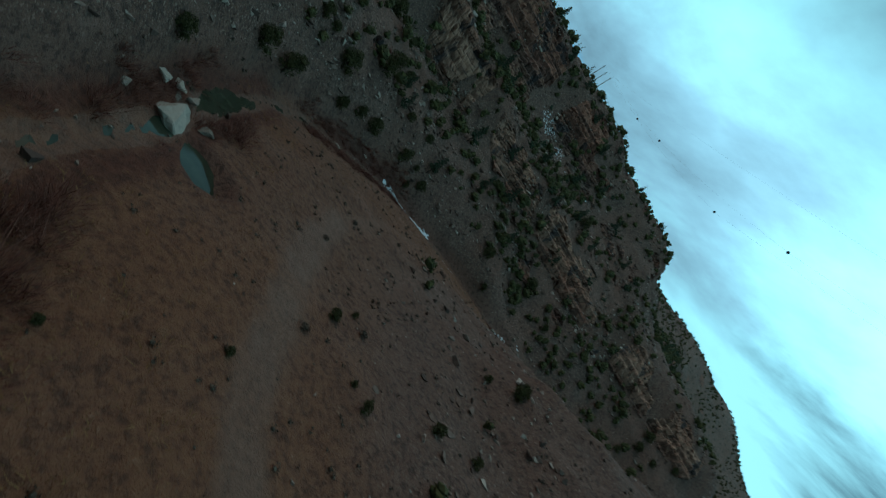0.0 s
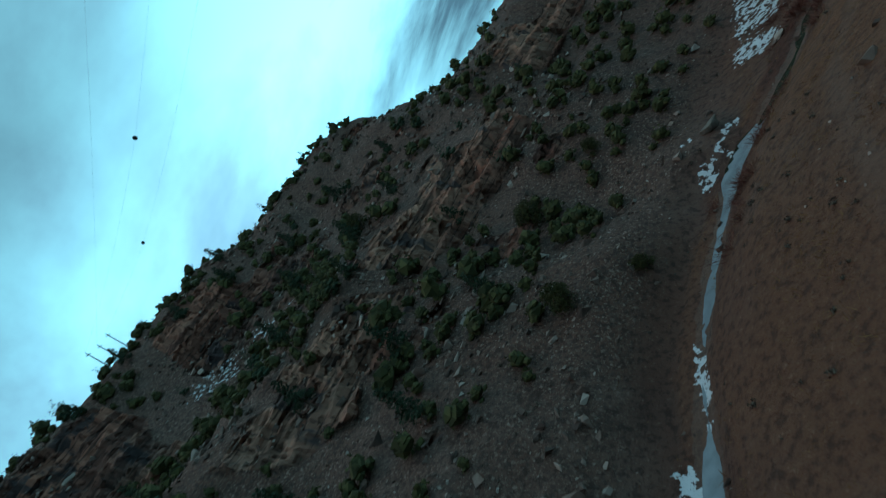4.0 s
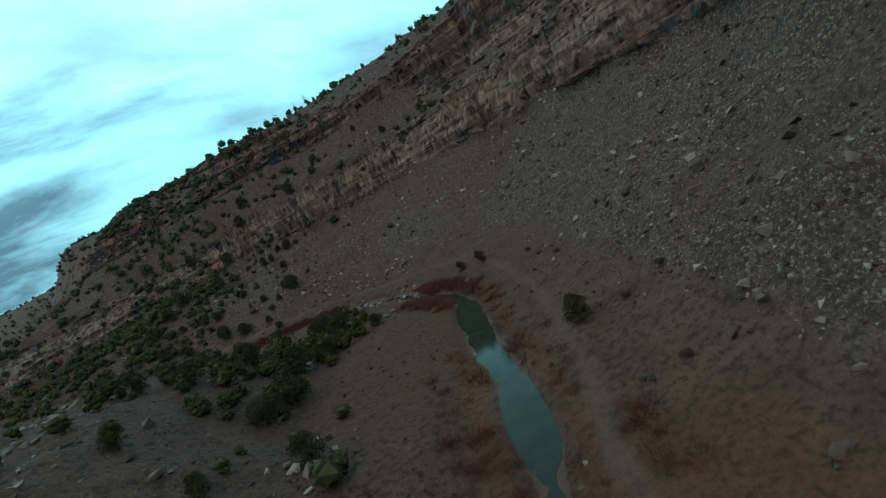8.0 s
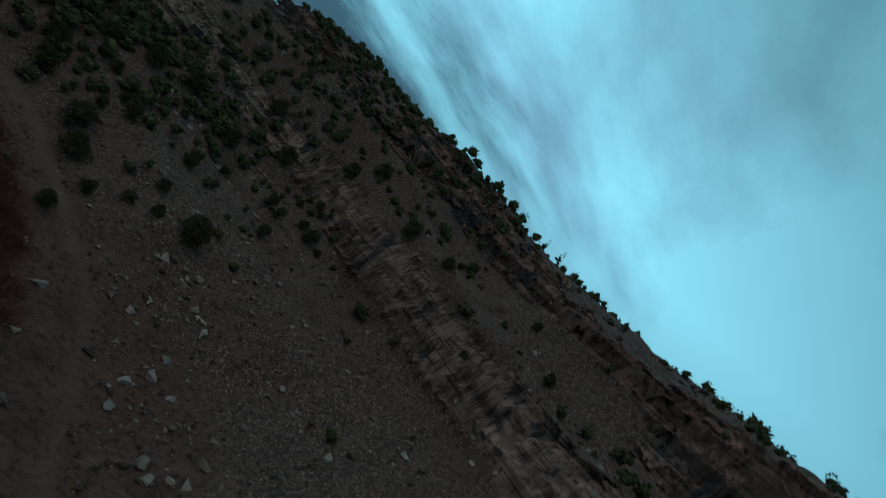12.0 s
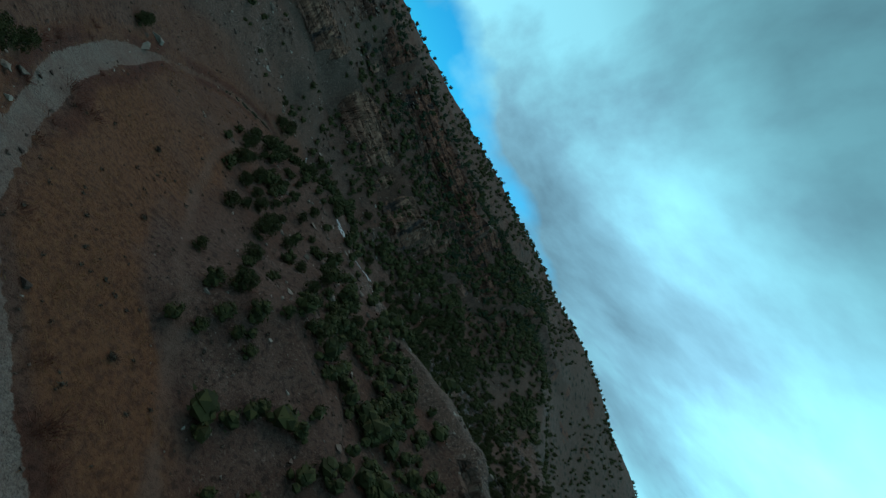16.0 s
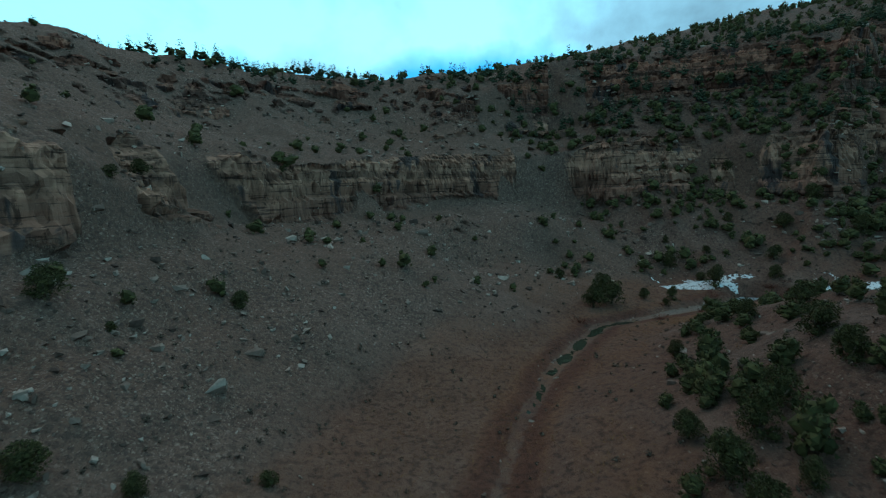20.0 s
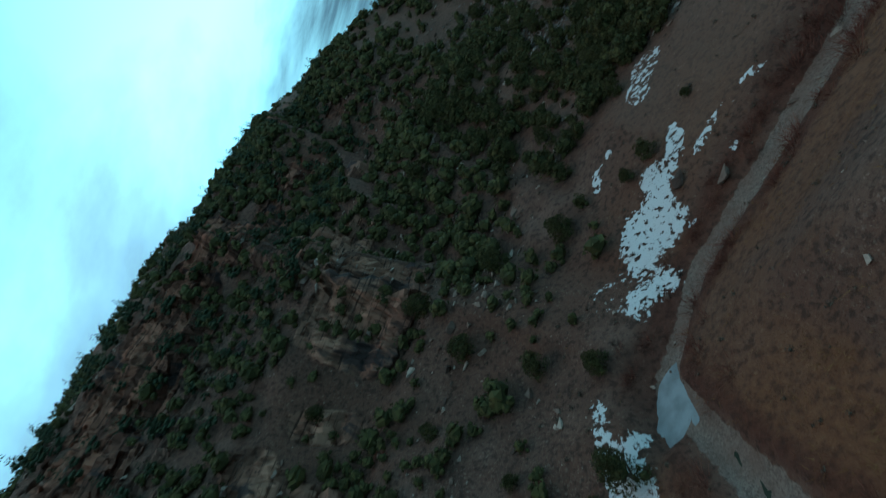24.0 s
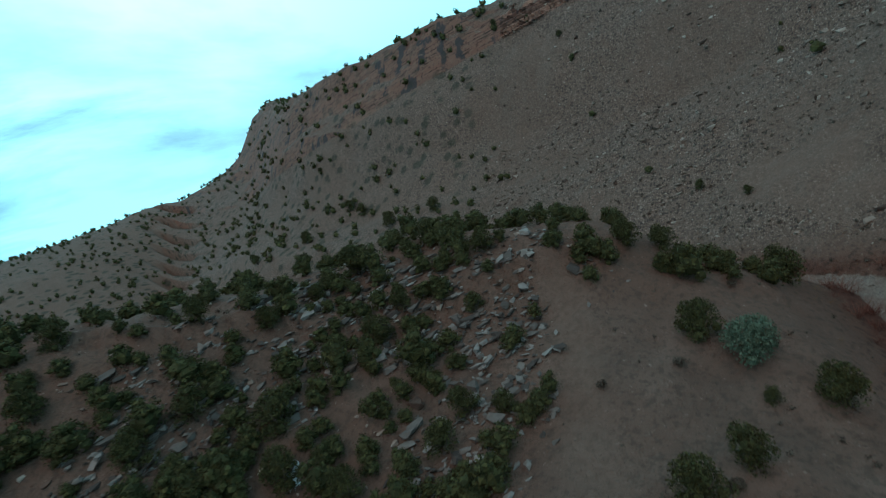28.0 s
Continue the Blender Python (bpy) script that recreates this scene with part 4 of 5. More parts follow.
def leaves(r, lobes, count, size, dense=3, fill=(0.42, 0.60)):
    """Small sprays that stand out of the lobes (x, y, z, radius, flat) of a crown, round dense knots inside: verts (3n, 3)."""
    lobes = np.array(lobes, float)
    soup = []
    for x, y, z, rad, squash in lobes[np.argsort(-lobes[:, 3])][:dense]:
        knot = ICO * rad * r.uniform(*fill, 12)[:, None] * np.array((1, 1, squash)) + np.array((x, y, z))
        soup.append(knot[ICO_FACES].reshape(-1, 3))
    count -= 20 * len(soup)
    pick = r.choice(len(lobes), count, p=lobes[:, 3] ** 2 / (lobes[:, 3] ** 2).sum())
    away = r.normal(size=(count, 3))
    away /= np.linalg.norm(away, axis=1)[:, None]
    away[:, 2] = np.where(r.random(count) < 0.6, np.abs(away[:, 2]), away[:, 2])
    mid = lobes[pick, :3] + away * (lobes[pick, 3] * r.uniform(0.70, 1.05, count))[:, None] * np.stack([np.ones(count), np.ones(count), lobes[pick, 4]], 1)
    long = 0.6 * away + 0.75 * r.normal(size=(count, 3)) + np.array((0, 0, 0.5))
    long /= np.linalg.norm(long, axis=1)[:, None]
    across = np.cross(long, r.normal(size=(count, 3)))
    across /= np.linalg.norm(across, axis=1)[:, None]
    s = size * r.uniform(0.6, 1.4, count)[:, None]
    soup.append(np.stack([mid - long * s * 0.6 - across * s * 0.62, mid - long * s * 0.6 + across * s * 0.62, mid + long * s * 0.8], 1).reshape(-1, 3))
    return np.concatenate(soup)


def tris(n):
    return np.arange(3 * n).reshape(-1, 3)


def juniper_lobes(r, spread=0.30, tall=0.92):
    lobes = [(0, 0, tall * 0.44, 0.38, 1.0), (r.uniform(-0.1, 0.1), r.uniform(-0.1, 0.1), tall * 0.60, 0.30, 1.0)]
    for k in range(12):
        w, up = k * 2.4 + r.uniform(-0.6, 0.6), r.uniform(0.08, 0.86)
        out = spread * (1.05 - abs(up - 0.36)) * r.uniform(0.5, 1.15)
        lobes.append((out * cos(w), out * sin(w), tall * up, r.uniform(0.11, 0.20), r.uniform(0.8, 1.15)))
    return lobes


def pine_lobes(r):
    lobes = []
    for k in range(13):
        up = 0.28 + 0.70 * (k / 12)
        out = 0.17 * (1.1 - up) * r.uniform(0.5, 1.3)
        w = k * 2.4 + r.uniform(-0.4, 0.4)
        lobes.append((out * cos(w), out * sin(w), up, 0.125 * (1.35 - up) + 0.02, 0.7))
    return lobes


def juniper(name, seed, label):
    """A juniper one metre tall: short forked trunk, ragged crown."""
    r = np.random.default_rng(seed)
    tree = thing(name, label, "tree", "junipers in the canyon")
    pieces = [limb([(0, 0, -0.08), (0.015, 0, 0.12), (0.0, 0.02, 0.30), (0.02, 0.0, 0.55)], (0.050, 0.040, 0.030, 0.012), 7)]
    for k in range(4):
        w = k * 1.6 + r.uniform(0, 0.8)
        pieces.append(limb([(0, 0, 0.10 + 0.05 * k), (0.14 * cos(w), 0.14 * sin(w), 0.28), (0.27 * cos(w), 0.27 * sin(w), 0.48)], (0.028, 0.02, 0.008), 5))
    part("trunk", poly("juniper_trunk", *joined(pieces), BARK, True), tree, "grey-brown shredding bark")
    n = 3000
    part("crown", sheet("juniper_crown", leaves(r, juniper_lobes(r), n, 0.027, 6), tris(n), LEAF, False), tree)
    return tree


def pine(name, seed, label):
    """A pine one metre tall: straight trunk, short tiers of limbs."""
    r = np.random.default_rng(seed)
    tree = thing(name, label, "tree", "pines on the walls and rims")
    pieces = [limb([(0, 0, -0.05), (0.004, 0, 0.3), (0, 0.004, 0.65), (0, 0, 0.98)], (0.024, 0.019, 0.012, 0.003), 7)]
    lobes = pine_lobes(r)
    for x, y, z, _, _ in lobes:
        pieces.append(limb([(0, 0, z - 0.03), (x * 0.6, y * 0.6, z), (x * 1.2, y * 1.2, z + 0.01)], (0.007, 0.005, 0.002), 4))
    part("trunk", poly("pine_trunk", *joined(pieces), BARK, True), tree, "brown scaly bark")
    n = 1300
    part("crown", sheet("pine_crown", leaves(r, lobes, n, 0.026), tris(n), PINE_LEAF, False), tree)
    return tree


def stand(x, y, scale, turn, sink=0.05, tilt=0.0):
    """The pose of a thing on the ground there."""
    z = float(height(x, y)[0]) - sink
    return Matrix.Translation((x, y, z)) @ Euler((tilt, tilt * 0.7, turn)).to_matrix().to_4x4() @ Matrix.Diagonal((*scale, 1))


# junipers: place and size
TREES_A = [
    (40, -97, 3.9), (60, -65, 2.5), (57, -61, 1.4), (73, -62, 2.2), (70, -63, 1.2), (54, -26, 4.6), (52, -31, 2.2), (12, -87, 6.0),
    (4, -80, 7.1), (82, -92, 1.2), (70, -49, 2.6), (72, -42, 2.4), (76, -79, 1.4), (39, -101, 4.7), (-11, -64, 4.5), (-8, -82, 4.6),
    (-24, -61, 6.7), (-13, -70, 7.2), (-17, -89, 6.0), (-14, -95, 5.8), (-51, -65, 7.8), (-7, -103, 4.6), (0, -108, 5.4), (-12, -118, 7.1),
    (-8, -121, 6.5), (-39, -104, 7.8), (-19, -52, 6.1), (-27, -37, 5.8), (-42, -95, 7.2), (-43, -86, 7.3), (-11, -78, 3.4), (26, -97, 4.0),
]
TREES_B = [
    (-0, -90, 3.0), (-16, -58, 4.4), (-30, -24, 5.0), (-31, -59, 7.2), (-33, -43, 4.0), (-78, -47, 5.4), (-81, -30, 4.4), (-65, -66, 6.2),
    (-47, -56, 3.7), (-39, -51, 4.5), (-27, -29, 3.4), (-30, -30, 3.5), (-36, -33, 4.0), (-36, 40, 7.4), (-70, 57, 7.7), (-23, 51, 4.9),
    (-22, 17, 4.3), (-29, 11, 6.3), (-87, -85, 8.0), (81, 110, 5.2), (113, 166, 3.8), (115, 160, 4.1), (89, 175, 4.8), (87, 189, 7.9),
    (30, 99, 5.6), (25, 108, 6.9), (16, 93, 5.7), (16, 100, 3.7), (11, 109, 5.0), (4, 101, 4.5), (2, 111, 5.9), (8, 130, 5.0),
]
TREES_C = [
    (-2, 115, 6.7), (7, 118, 4.9), (36, 128, 3.7), (29, 125, 3.9), (84, 184, 7.9), (65, 166, 8.0), (50, 148, 8.0), (47, 128, 6.1),
    (57, 153, 8.0), (33, 143, 4.7), (115, 268, 8.0), (86, 281, 8.0), (68, 302, 8.0), (60, 174, 8.0), (72, 170, 7.5), (91, 273, 8.0),
    (126, 291, 4.8), (48, 167, 6.8), (41, 170, 6.3), (106, 336, 8.0), (118, 327, 8.0), (136, 300, 6.5), (123, 302, 5.4), (90, 291, 5.9),
    (105, 277, 4.4), (97, 255, 4.5), (81, 217, 7.2), (83, 194, 7.7), (89, 201, 6.3), (172, 299, 5.6), (187, 277, 4.4), (170, 262, 3.9),
]
TREES_D = [
    (139, 325, 8.0), (151, 298, 7.7), (161, 287, 5.4), (188, 259, 4.5), (179, 208, 2.4), (198, 223, 2.6), (211, 167, 5.0), (73, 291, 8.0),
    (98, 265, 4.0), (103, 269, 3.6), (108, 270, 3.6), (114, 273, 4.3), (126, 299, 4.5), (133, 304, 4.7), (140, 298, 3.4), (105, 315, 7.5),
    (88, 319, 8.0), (80, 313, 8.0), (104, 292, 5.0), (166, 292, 3.1), (133, 326, 7.2), (146, 302, 3.9), (9, 303, 6.9), (86, 295, 4.1),
    (85, 290, 4.0), (79, 303, 4.5), (38, 313, 4.2), (71, 311, 6.1), (76, 273, 3.6), (-24, 244, 5.9), (-31, 245, 4.5), (-42, 229, 3.5),
]
TREES_E = [
    (-35, 223, 4.2), (-88, 243, 5.0), (-108, 234, 2.7), (-51, 236, 1.9), (-15, 245, 5.2), (-60, 225, 3.6), (-81, 218, 3.6), (-98, 218, 4.9),
    (-194, 293, 8.0), (-104, 278, 6.6), (-89, 280, 5.3), (-76, 282, 5.3), (-71, 288, 5.2), (-62, 282, 5.3), (-59, 290, 7.3), (-42, 288, 5.2),
    (-26, 286, 6.4), (-50, 298, 3.9), (-43, 300, 4.1), (-50, 303, 3.9), (-33, 280, 3.5), (-62, 296, 4.3), (-42, 311, 4.3), (-111, 287, 6.2),
    (-82, 209, 4.4), (-82, 214, 3.8), (-67, 217, 2.5), (-76, 233, 2.5), (-85, 243, 3.9), (-54, 223, 3.8), (-55, 218, 3.7), (-112, 278, 4.5),
]
TREES_F = [
    (-84, 278, 6.4), (-98, 278, 5.1), (-100, 283, 3.4), (-94, 287, 3.7), (-91, 290, 4.5), (-75, 286, 4.5), (-82, 284, 5.6), (-78, 291, 3.9),
    (-81, 298, 4.2), (-66, 285, 4.0), (-74, 294, 3.8), (-101, 207, 2.6), (-99, 212, 2.5), (-98, 294, 3.4), (-88, 300, 4.5), (-120, 297, 6.0),
    (-66, 291, 6.2), (-108, 283, 6.5), (-186, 293, 8.0), (-184, 288, 7.3), (-138, 288, 3.8), (-111, 294, 5.2), (-101, 225, 3.4), (-118, 206, 6.2),
    (-155, 197, 4.6), (-141, 219, 3.9), (-121, 211, 1.8), (-204, 284, 4.1), (-136, 306, 6.3), (-144, 302, 5.5), (-143, 199, 3.3), (-197, 210, 2.8),
]
TREES_G = [
    (-201, 326, 7.1), (-178, 371, 4.8), (-183, 370, 3.7), (-207, 325, 3.8), (-200, 342, 4.9), (-191, 310, 4.3), (-187, 307, 2.7), (-191, 303, 3.9),
    (-245, 352, 5.2), (-227, 343, 3.9), (-216, 320, 5.6), (-216, 331, 3.5), (-254, 330, 4.4), (-237, 328, 2.7), (-249, 331, 2.7), (-224, 322, 2.9),
    (-209, 347, 6.3), (-219, 356, 7.0), (-224, 368, 7.7), (-197, 371, 7.2), (-210, 373, 7.6), (-117, 395, 8.0), (-118, 407, 6.5), (-127, 410, 7.6),
    (-114, 431, 7.7), (-140, 392, 3.6), (-142, 396, 2.7), (-168, 374, 2.5), (-134, 435, 8.0), (-144, 422, 7.3), (-145, 448, 8.0), (-151, 470, 8.0),
]
TREES_H = [
    (-158, 421, 7.1), (-175, 391, 5.2), (-186, 426, 6.1), (-191, 397, 6.6), (-201, 415, 6.9), (-181, 408, 5.2), (-187, 480, 8.0), (-208, 432, 7.9),
    (-219, 415, 8.0), (-203, 397, 6.9), (-171, 419, 5.7), (-177, 439, 6.7), (-199, 438, 6.8), (-172, 404, 5.5), (-59, 430, 5.2), (-68, 447, 5.1),
    (-65, 459, 7.2), (-91, 440, 5.0), (-89, 436, 3.9), (-96, 440, 5.1), (-93, 466, 5.0), (-85, 456, 6.0), (-94, 416, 5.8), (-89, 413, 5.3),
    (-80, 413, 2.2), (-77, 408, 5.7), (-74, 415, 7.0), (-72, 420, 6.8), (-50, 415, 7.1), (-55, 427, 5.4), (-14, 457, 8.0), (-8, 471, 8.0),
]
TREES_I = [
    (-2, 490, 8.0), (0, 538, 8.0), (-17, 587, 8.0), (-80, 455, 4.9), (-84, 467, 4.5), (-76, 446, 4.0), (-8, 555, 8.0), (-1, 580, 8.0),
    (-99, 471, 5.1), (-107, 452, 6.0), (-105, 445, 5.0), (-115, 463, 5.8), (-108, 463, 6.0), (-119, 474, 5.8), (-112, 481, 5.4), (-90, 670, 8.0),
    (34, 589, 8.0), (59, 635, 3.9), (69, 529, 2.5), (96, 522, 3.9), (83, 490, 3.5), (95, 506, 4.3), (2, 437, 3.3), (-6, 426, 2.8),
    (24, 537, 7.8), (18, 557, 8.0), (38, 600, 8.0), (20, 619, 8.0), (12, 659, 8.0), (-113, 417, 4.9), (-107, 415, 3.6), (-100, 410, 8.0),
]
TREES_J = [
    (-104, 403, 7.4), (-121, 412, 4.4), (-67, 404, 5.2), (-128, 443, 4.1), (-131, 471, 7.5), (-136, 456, 4.6), (-112, 445, 5.5), (-103, 456, 7.2),
    (-76, 466, 7.7), (-120, 452, 5.1), (-144, 466, 7.0), (-131, 664, 8.0),
]
TREES = TREES_A + TREES_B + TREES_C + TREES_D + TREES_E + TREES_F + TREES_G + TREES_H + TREES_I + TREES_J


KINDS = [juniper("juniper", 11 + k, lab) for k, lab in enumerate((
    "dark green bushy juniper tree on dry stony ground", "dense dark green juniper bush with a ragged crown",
    "low spreading green juniper on brown soil", "rounded dark juniper tree with a short forked trunk",
    "dark olive-green juniper among loose rocks"))]
BLUE = {(-114, 431), (-74, 415), (-142, 396)}
blue_crown = sheet("juniper_crown", leaves(np.random.default_rng(19), juniper_lobes(np.random.default_rng(19)), 3000, 0.027, 6), tris(3000), BLUE_LEAF, False)
count = 0
for x, y, size in TREES:
    wide = size * 0.88
    k = count % 5
    m = stand(x, y, (wide * rng.uniform(0.92, 1.12), wide * rng.uniform(0.92, 1.12), wide * rng.uniform(0.82, 1.05)), rng.uniform(0, 6.3), 0.1)
    if count < 5:
        KINDS[k].matrix_basis = m
    else:
        tree = copy_thing(KINDS[k], Matrix.Identity(4))
        tree.matrix_basis = m
        if (x, y) in BLUE:
            for piece in tree.children:
                if piece.name.startswith("crown"):
                    piece.data = blue_crown
            tagged(tree, "pale blue-green juniper bush on bare brown soil", "tree", "junipers in the canyon")
    count += 1

# pines on the left wall and along the rims
PINES = [(-112, 40, 8), (-104, 52, 9), (-118, 25, 7), (-90, 62, 8), (-121, 10, 7), (-125, -8, 8), (-60, 30, 7), (-72, 18, 8), (-66, 48, 9),
         (-84, 44, 8), (-47, 46, 7), (-95, -8, 8), (-80, -22, 9), (-58, 60, 7), (-110, 62, 8), (-78, 75, 8), (-62, 84, 7),
         (33, -100, 9), (30, -105, 8), (28, -101, 7), (-50, 10, 9), (-55, -16, 9), (-34, -25, 8), (-29, -49, 7), (-38, 17, 7), (-32, -52, 6), (-44, -4, 8), (-62, 2, 8)]
first_pine = None
for x, y, size in PINES:
    m = stand(x, y, (size, size, size), rng.uniform(0, 6.3), 0.1)
    if first_pine is None:
        first_pine = pine("pine", 31, "tall dark green pine standing on the rocky wall")
        first_pine.matrix_basis = m
    else:
        copy_thing(first_pine, Matrix.Identity(4)).matrix_basis = m

# ---- woodland that nobody could count ----
core = np.flatnonzero(in_core)
AREA = 1.25 ** 2
hh = above


def table(s, pairs):
    return np.interp(s, [p[0] for p in pairs], [p[1] for p in pairs])


def scatter(weight, most):
    """Random spots on the core of the ground, weight per square metre."""
    w = np.where(in_core, weight, 0.0)
    total = w.sum() * AREA
    n = int(min(total, most))
    pick = rng.choice(len(gx), n, p=w / w.sum())
    x, y = gx[pick] + rng.uniform(-0.62, 0.62, n), gy[pick] + rng.uniform(-0.62, 0.62, n)
    return x, y, height(x, y), pick


left = g_side > 0
# junipers per 100 square metres
dense_left = table(g_s, ((120, 4.6), (290, 4.6), (330, 1.4), (430, 0.55), (560, 0.7), (650, 0.7), (700, 0.5), (720, 0.22), (820, 0.3), (850, 1.2), (870, 2.4), (890, 5.5), (915, 14.0),
                         (985, 10.5), (1010, 11.0), (1060, 9.5), (1120, 7.0), (1200, 2.5)))
dense_right = table(g_s, ((100, 0.18), (300, 0.15), (330, 0.04), (520, 0.05), (540, 0.4), (556, 3.4), (572, 10.0), (650, 8.0), (690, 4.2), (820, 2.4),
                          (900, 0.5), (1000, 0.25), (1300, 0.3)))
weight = np.where(left, dense_left, dense_right)
weight = np.where(hh > 80, np.maximum(weight, 1.3), weight)
weight = np.where((~left) & (g_s > 330) & (g_s < 556) & (hh > 36), 0.4 + 0.9 * smooth(hh, 76, 82), weight)
weight = np.where(~left & (g_s > 1040), np.maximum(0.10, 3.0 * smooth(g_s, 1150, 1185) * (1 - smooth(hh, 24, 42))), weight)
weight = weight * smooth(hh, 3.0, 6.0) * smooth(g_d, 12, 20)
ragged_d = g_d + 7 * wave(gx, gy, 21, 108) + 4 * wave(gx, gy, 7, 109)
weight = np.where(left & (g_s > 905) & (g_s < 1150), weight * smooth(ragged_d, 33, 43), weight)
weight = weight * (0.35 + 1.3 * smooth(wave(gx, gy, 24, 81), -0.5, 0.5)) * (1 - 0.8 * smooth(MASKS["rock"], 0.3, 0.7)) * (trail < 0.2) * (snow < 0.3)
# groves: place, half length, half width, heading, trees per 100 square metres
for px, py, a, b, turn, much in ((70, 181, 30, 15, 40, 8.0), (52, 162, 14, 10, 30, 7.0), (-105, 301, 34, 13, 150, 5.5), (-40, 320, 30, 10, 10, 4.5), (-210, 366, 16, 9, 40, 6.0),
                                 (-60, 458, 32, 9, 115, 8.0), (-59, 427, 15, 4.5, 115, 13.0), (-118, 471, 15, 13, 0, 11.0), (-100, 462, 16, 9, 160, 9.0), (136, 345, 52, 36, 141, 5.5), (-238, 395, 52, 30, 60, 9.0)):
    c, n = cos(radians(turn)), sin(radians(turn))
    u, v = ((gx - px) * c + (gy - py) * n) / a, ((gy - py) * c - (gx - px) * n) / b
    weight = np.maximum(weight, much * (1 - smooth(np.hypot(u, v) + 0.3 * wave(gx, gy, 8, 83), 0.8, 1.2)))
wx, wy, wz, pick = scatter(weight / 100, 11500)
tree_xy = np.array([(x, y) for x, y, _ in TREES])
size = np.clip(rng.lognormal(1.28, 0.28, len(wx)), 1.8, 6.5)
size = size * np.where(left[pick] & (g_s[pick] > 900) & (g_s[pick] < 975), 1.16, np.where(left[pick] & (g_s[pick] >= 975), 0.92, 1.0))
far_enough = np.array([np.hypot(tree_xy[:, 0] - x, tree_xy[:, 1] - y).min() for x, y in zip(wx, wy)]) > 3.0
wx, wy, wz, size = wx[far_enough], wy[far_enough], wz[far_enough], size[far_enough]


def strewn(name, forms, xyz, scale, turn, mat, corners, tilt=None):
    """Many copies of vertex blocks (n, 3) whose faces have so many corners, joined into one mesh."""
    verts, faces, base = [], [], 0
    for k, (v, f) in enumerate(forms):
        sel = np.arange(k, len(xyz), len(forms))
        if not len(sel):
            continue
        c, s_ = np.cos(turn[sel]), np.sin(turn[sel])
        sc = scale[sel]
        p = v[None] * sc[:, None, :]
        if tilt is not None:
            ct, st = np.cos(tilt[sel])[:, None], np.sin(tilt[sel])[:, None]
            p = np.stack([p[..., 0], p[..., 1] * ct - p[..., 2] * st, p[..., 1] * st + p[..., 2] * ct], -1)
        q = np.stack([p[..., 0] * c[:, None] - p[..., 1] * s_[:, None], p[..., 0] * s_[:, None] + p[..., 1] * c[:, None], p[..., 2]], -1)
        q = q + xyz[sel][:, None, :]
        verts.append(q.reshape(-1, 3))
        faces.append((f[None] + (base + len(v) * np.arange(len(sel)))[:, None, None]).reshape(-1, corners))
        base += len(v) * len(sel)
    return new(name, sheet(name, np.concatenate(verts), np.concatenate(faces), mat, False))


def crowns(seed, n, leaf, lobes, dense=3, fill=(0.60, 0.92)):
    out = []
    for k in range(7):
        r = np.random.default_rng(seed + k)
        out.append((leaves(r, lobes(r), n, leaf, dense, fill), tris(n)))
    return out


# finer crowns where the way passes low over the slope
w_d, w_s, w_side, _ = relate(wx, wy)
near_ = (w_side > 0) & (w_s > 905) & (w_s < 1140) & (w_d < 98)
fine_ = ~near_ & (((w_side > 0) & (w_s > 905) & (w_d < 115)) | (np.hypot(wx - 68, wy - 178) < 36) | ((w_side < 0) & (w_s > 640) & (w_s < 850) & (w_d < 60)))
for sel, forms, label in ((near_, crowns(51, 800, 0.040, juniper_lobes, 9, (0.55, 0.80)), "dense olive-green juniper thicket on the stony slope"),
                          (fine_, crowns(51, 420, 0.052, juniper_lobes, 9), "dark green juniper groves beside the creek"),
                          (~near_ & ~fine_, crowns(51, 130, 0.080, juniper_lobes, 5), "dark green junipers scattered over the canyon slopes")):
    n, s_ = sel.sum(), size[sel]
    tagged(strewn("juniper_woodland", forms, np.stack([wx[sel], wy[sel], wz[sel] - 0.15], 1),
                  np.stack([s_ * rng.uniform(0.9, 1.2, n), s_ * rng.uniform(0.9, 1.2, n), s_ * rng.uniform(0.75, 1.05, n)], 1),
                  rng.uniform(0, 6.3, n), LEAF, 3), label, "trees", kind="stuff")
# pines mixed in on the shaded wall
pw = np.where(left & (g_s > 860) & (g_s < 912) & (hh > 50), 3.4, 0.0) + np.where(left & (g_s > 720) & (g_s < 880) & (hh > 72), 3.0, 0.0) + np.where(left & (g_s > 150) & (g_s < 310) & (hh > 25), 0.16, 0.0) + np.where((hh > 84) & (g_d < 150), 0.06, 0)
px_, py_, pz_, _ = scatter(pw * (trail < 0.2) * (1 - 0.92 * (left & (g_s > 640) & (g_s < 812) & (g_d > 90))) / 100, 1400)
n = len(px_)
ps = rng.uniform(3.8, 7.4, n)
tagged(strewn("pine_woodland", crowns(71, 230, 0.034, pine_lobes, 5), np.stack([px_, py_, pz_ - 0.1], 1), np.stack([ps * 1.15, ps * 1.15, ps], 1),
              rng.uniform(0, 6.3, n), PINE_LEAF, 3), "dark pines scattered over the high rocky wall", "trees", kind="stuff")


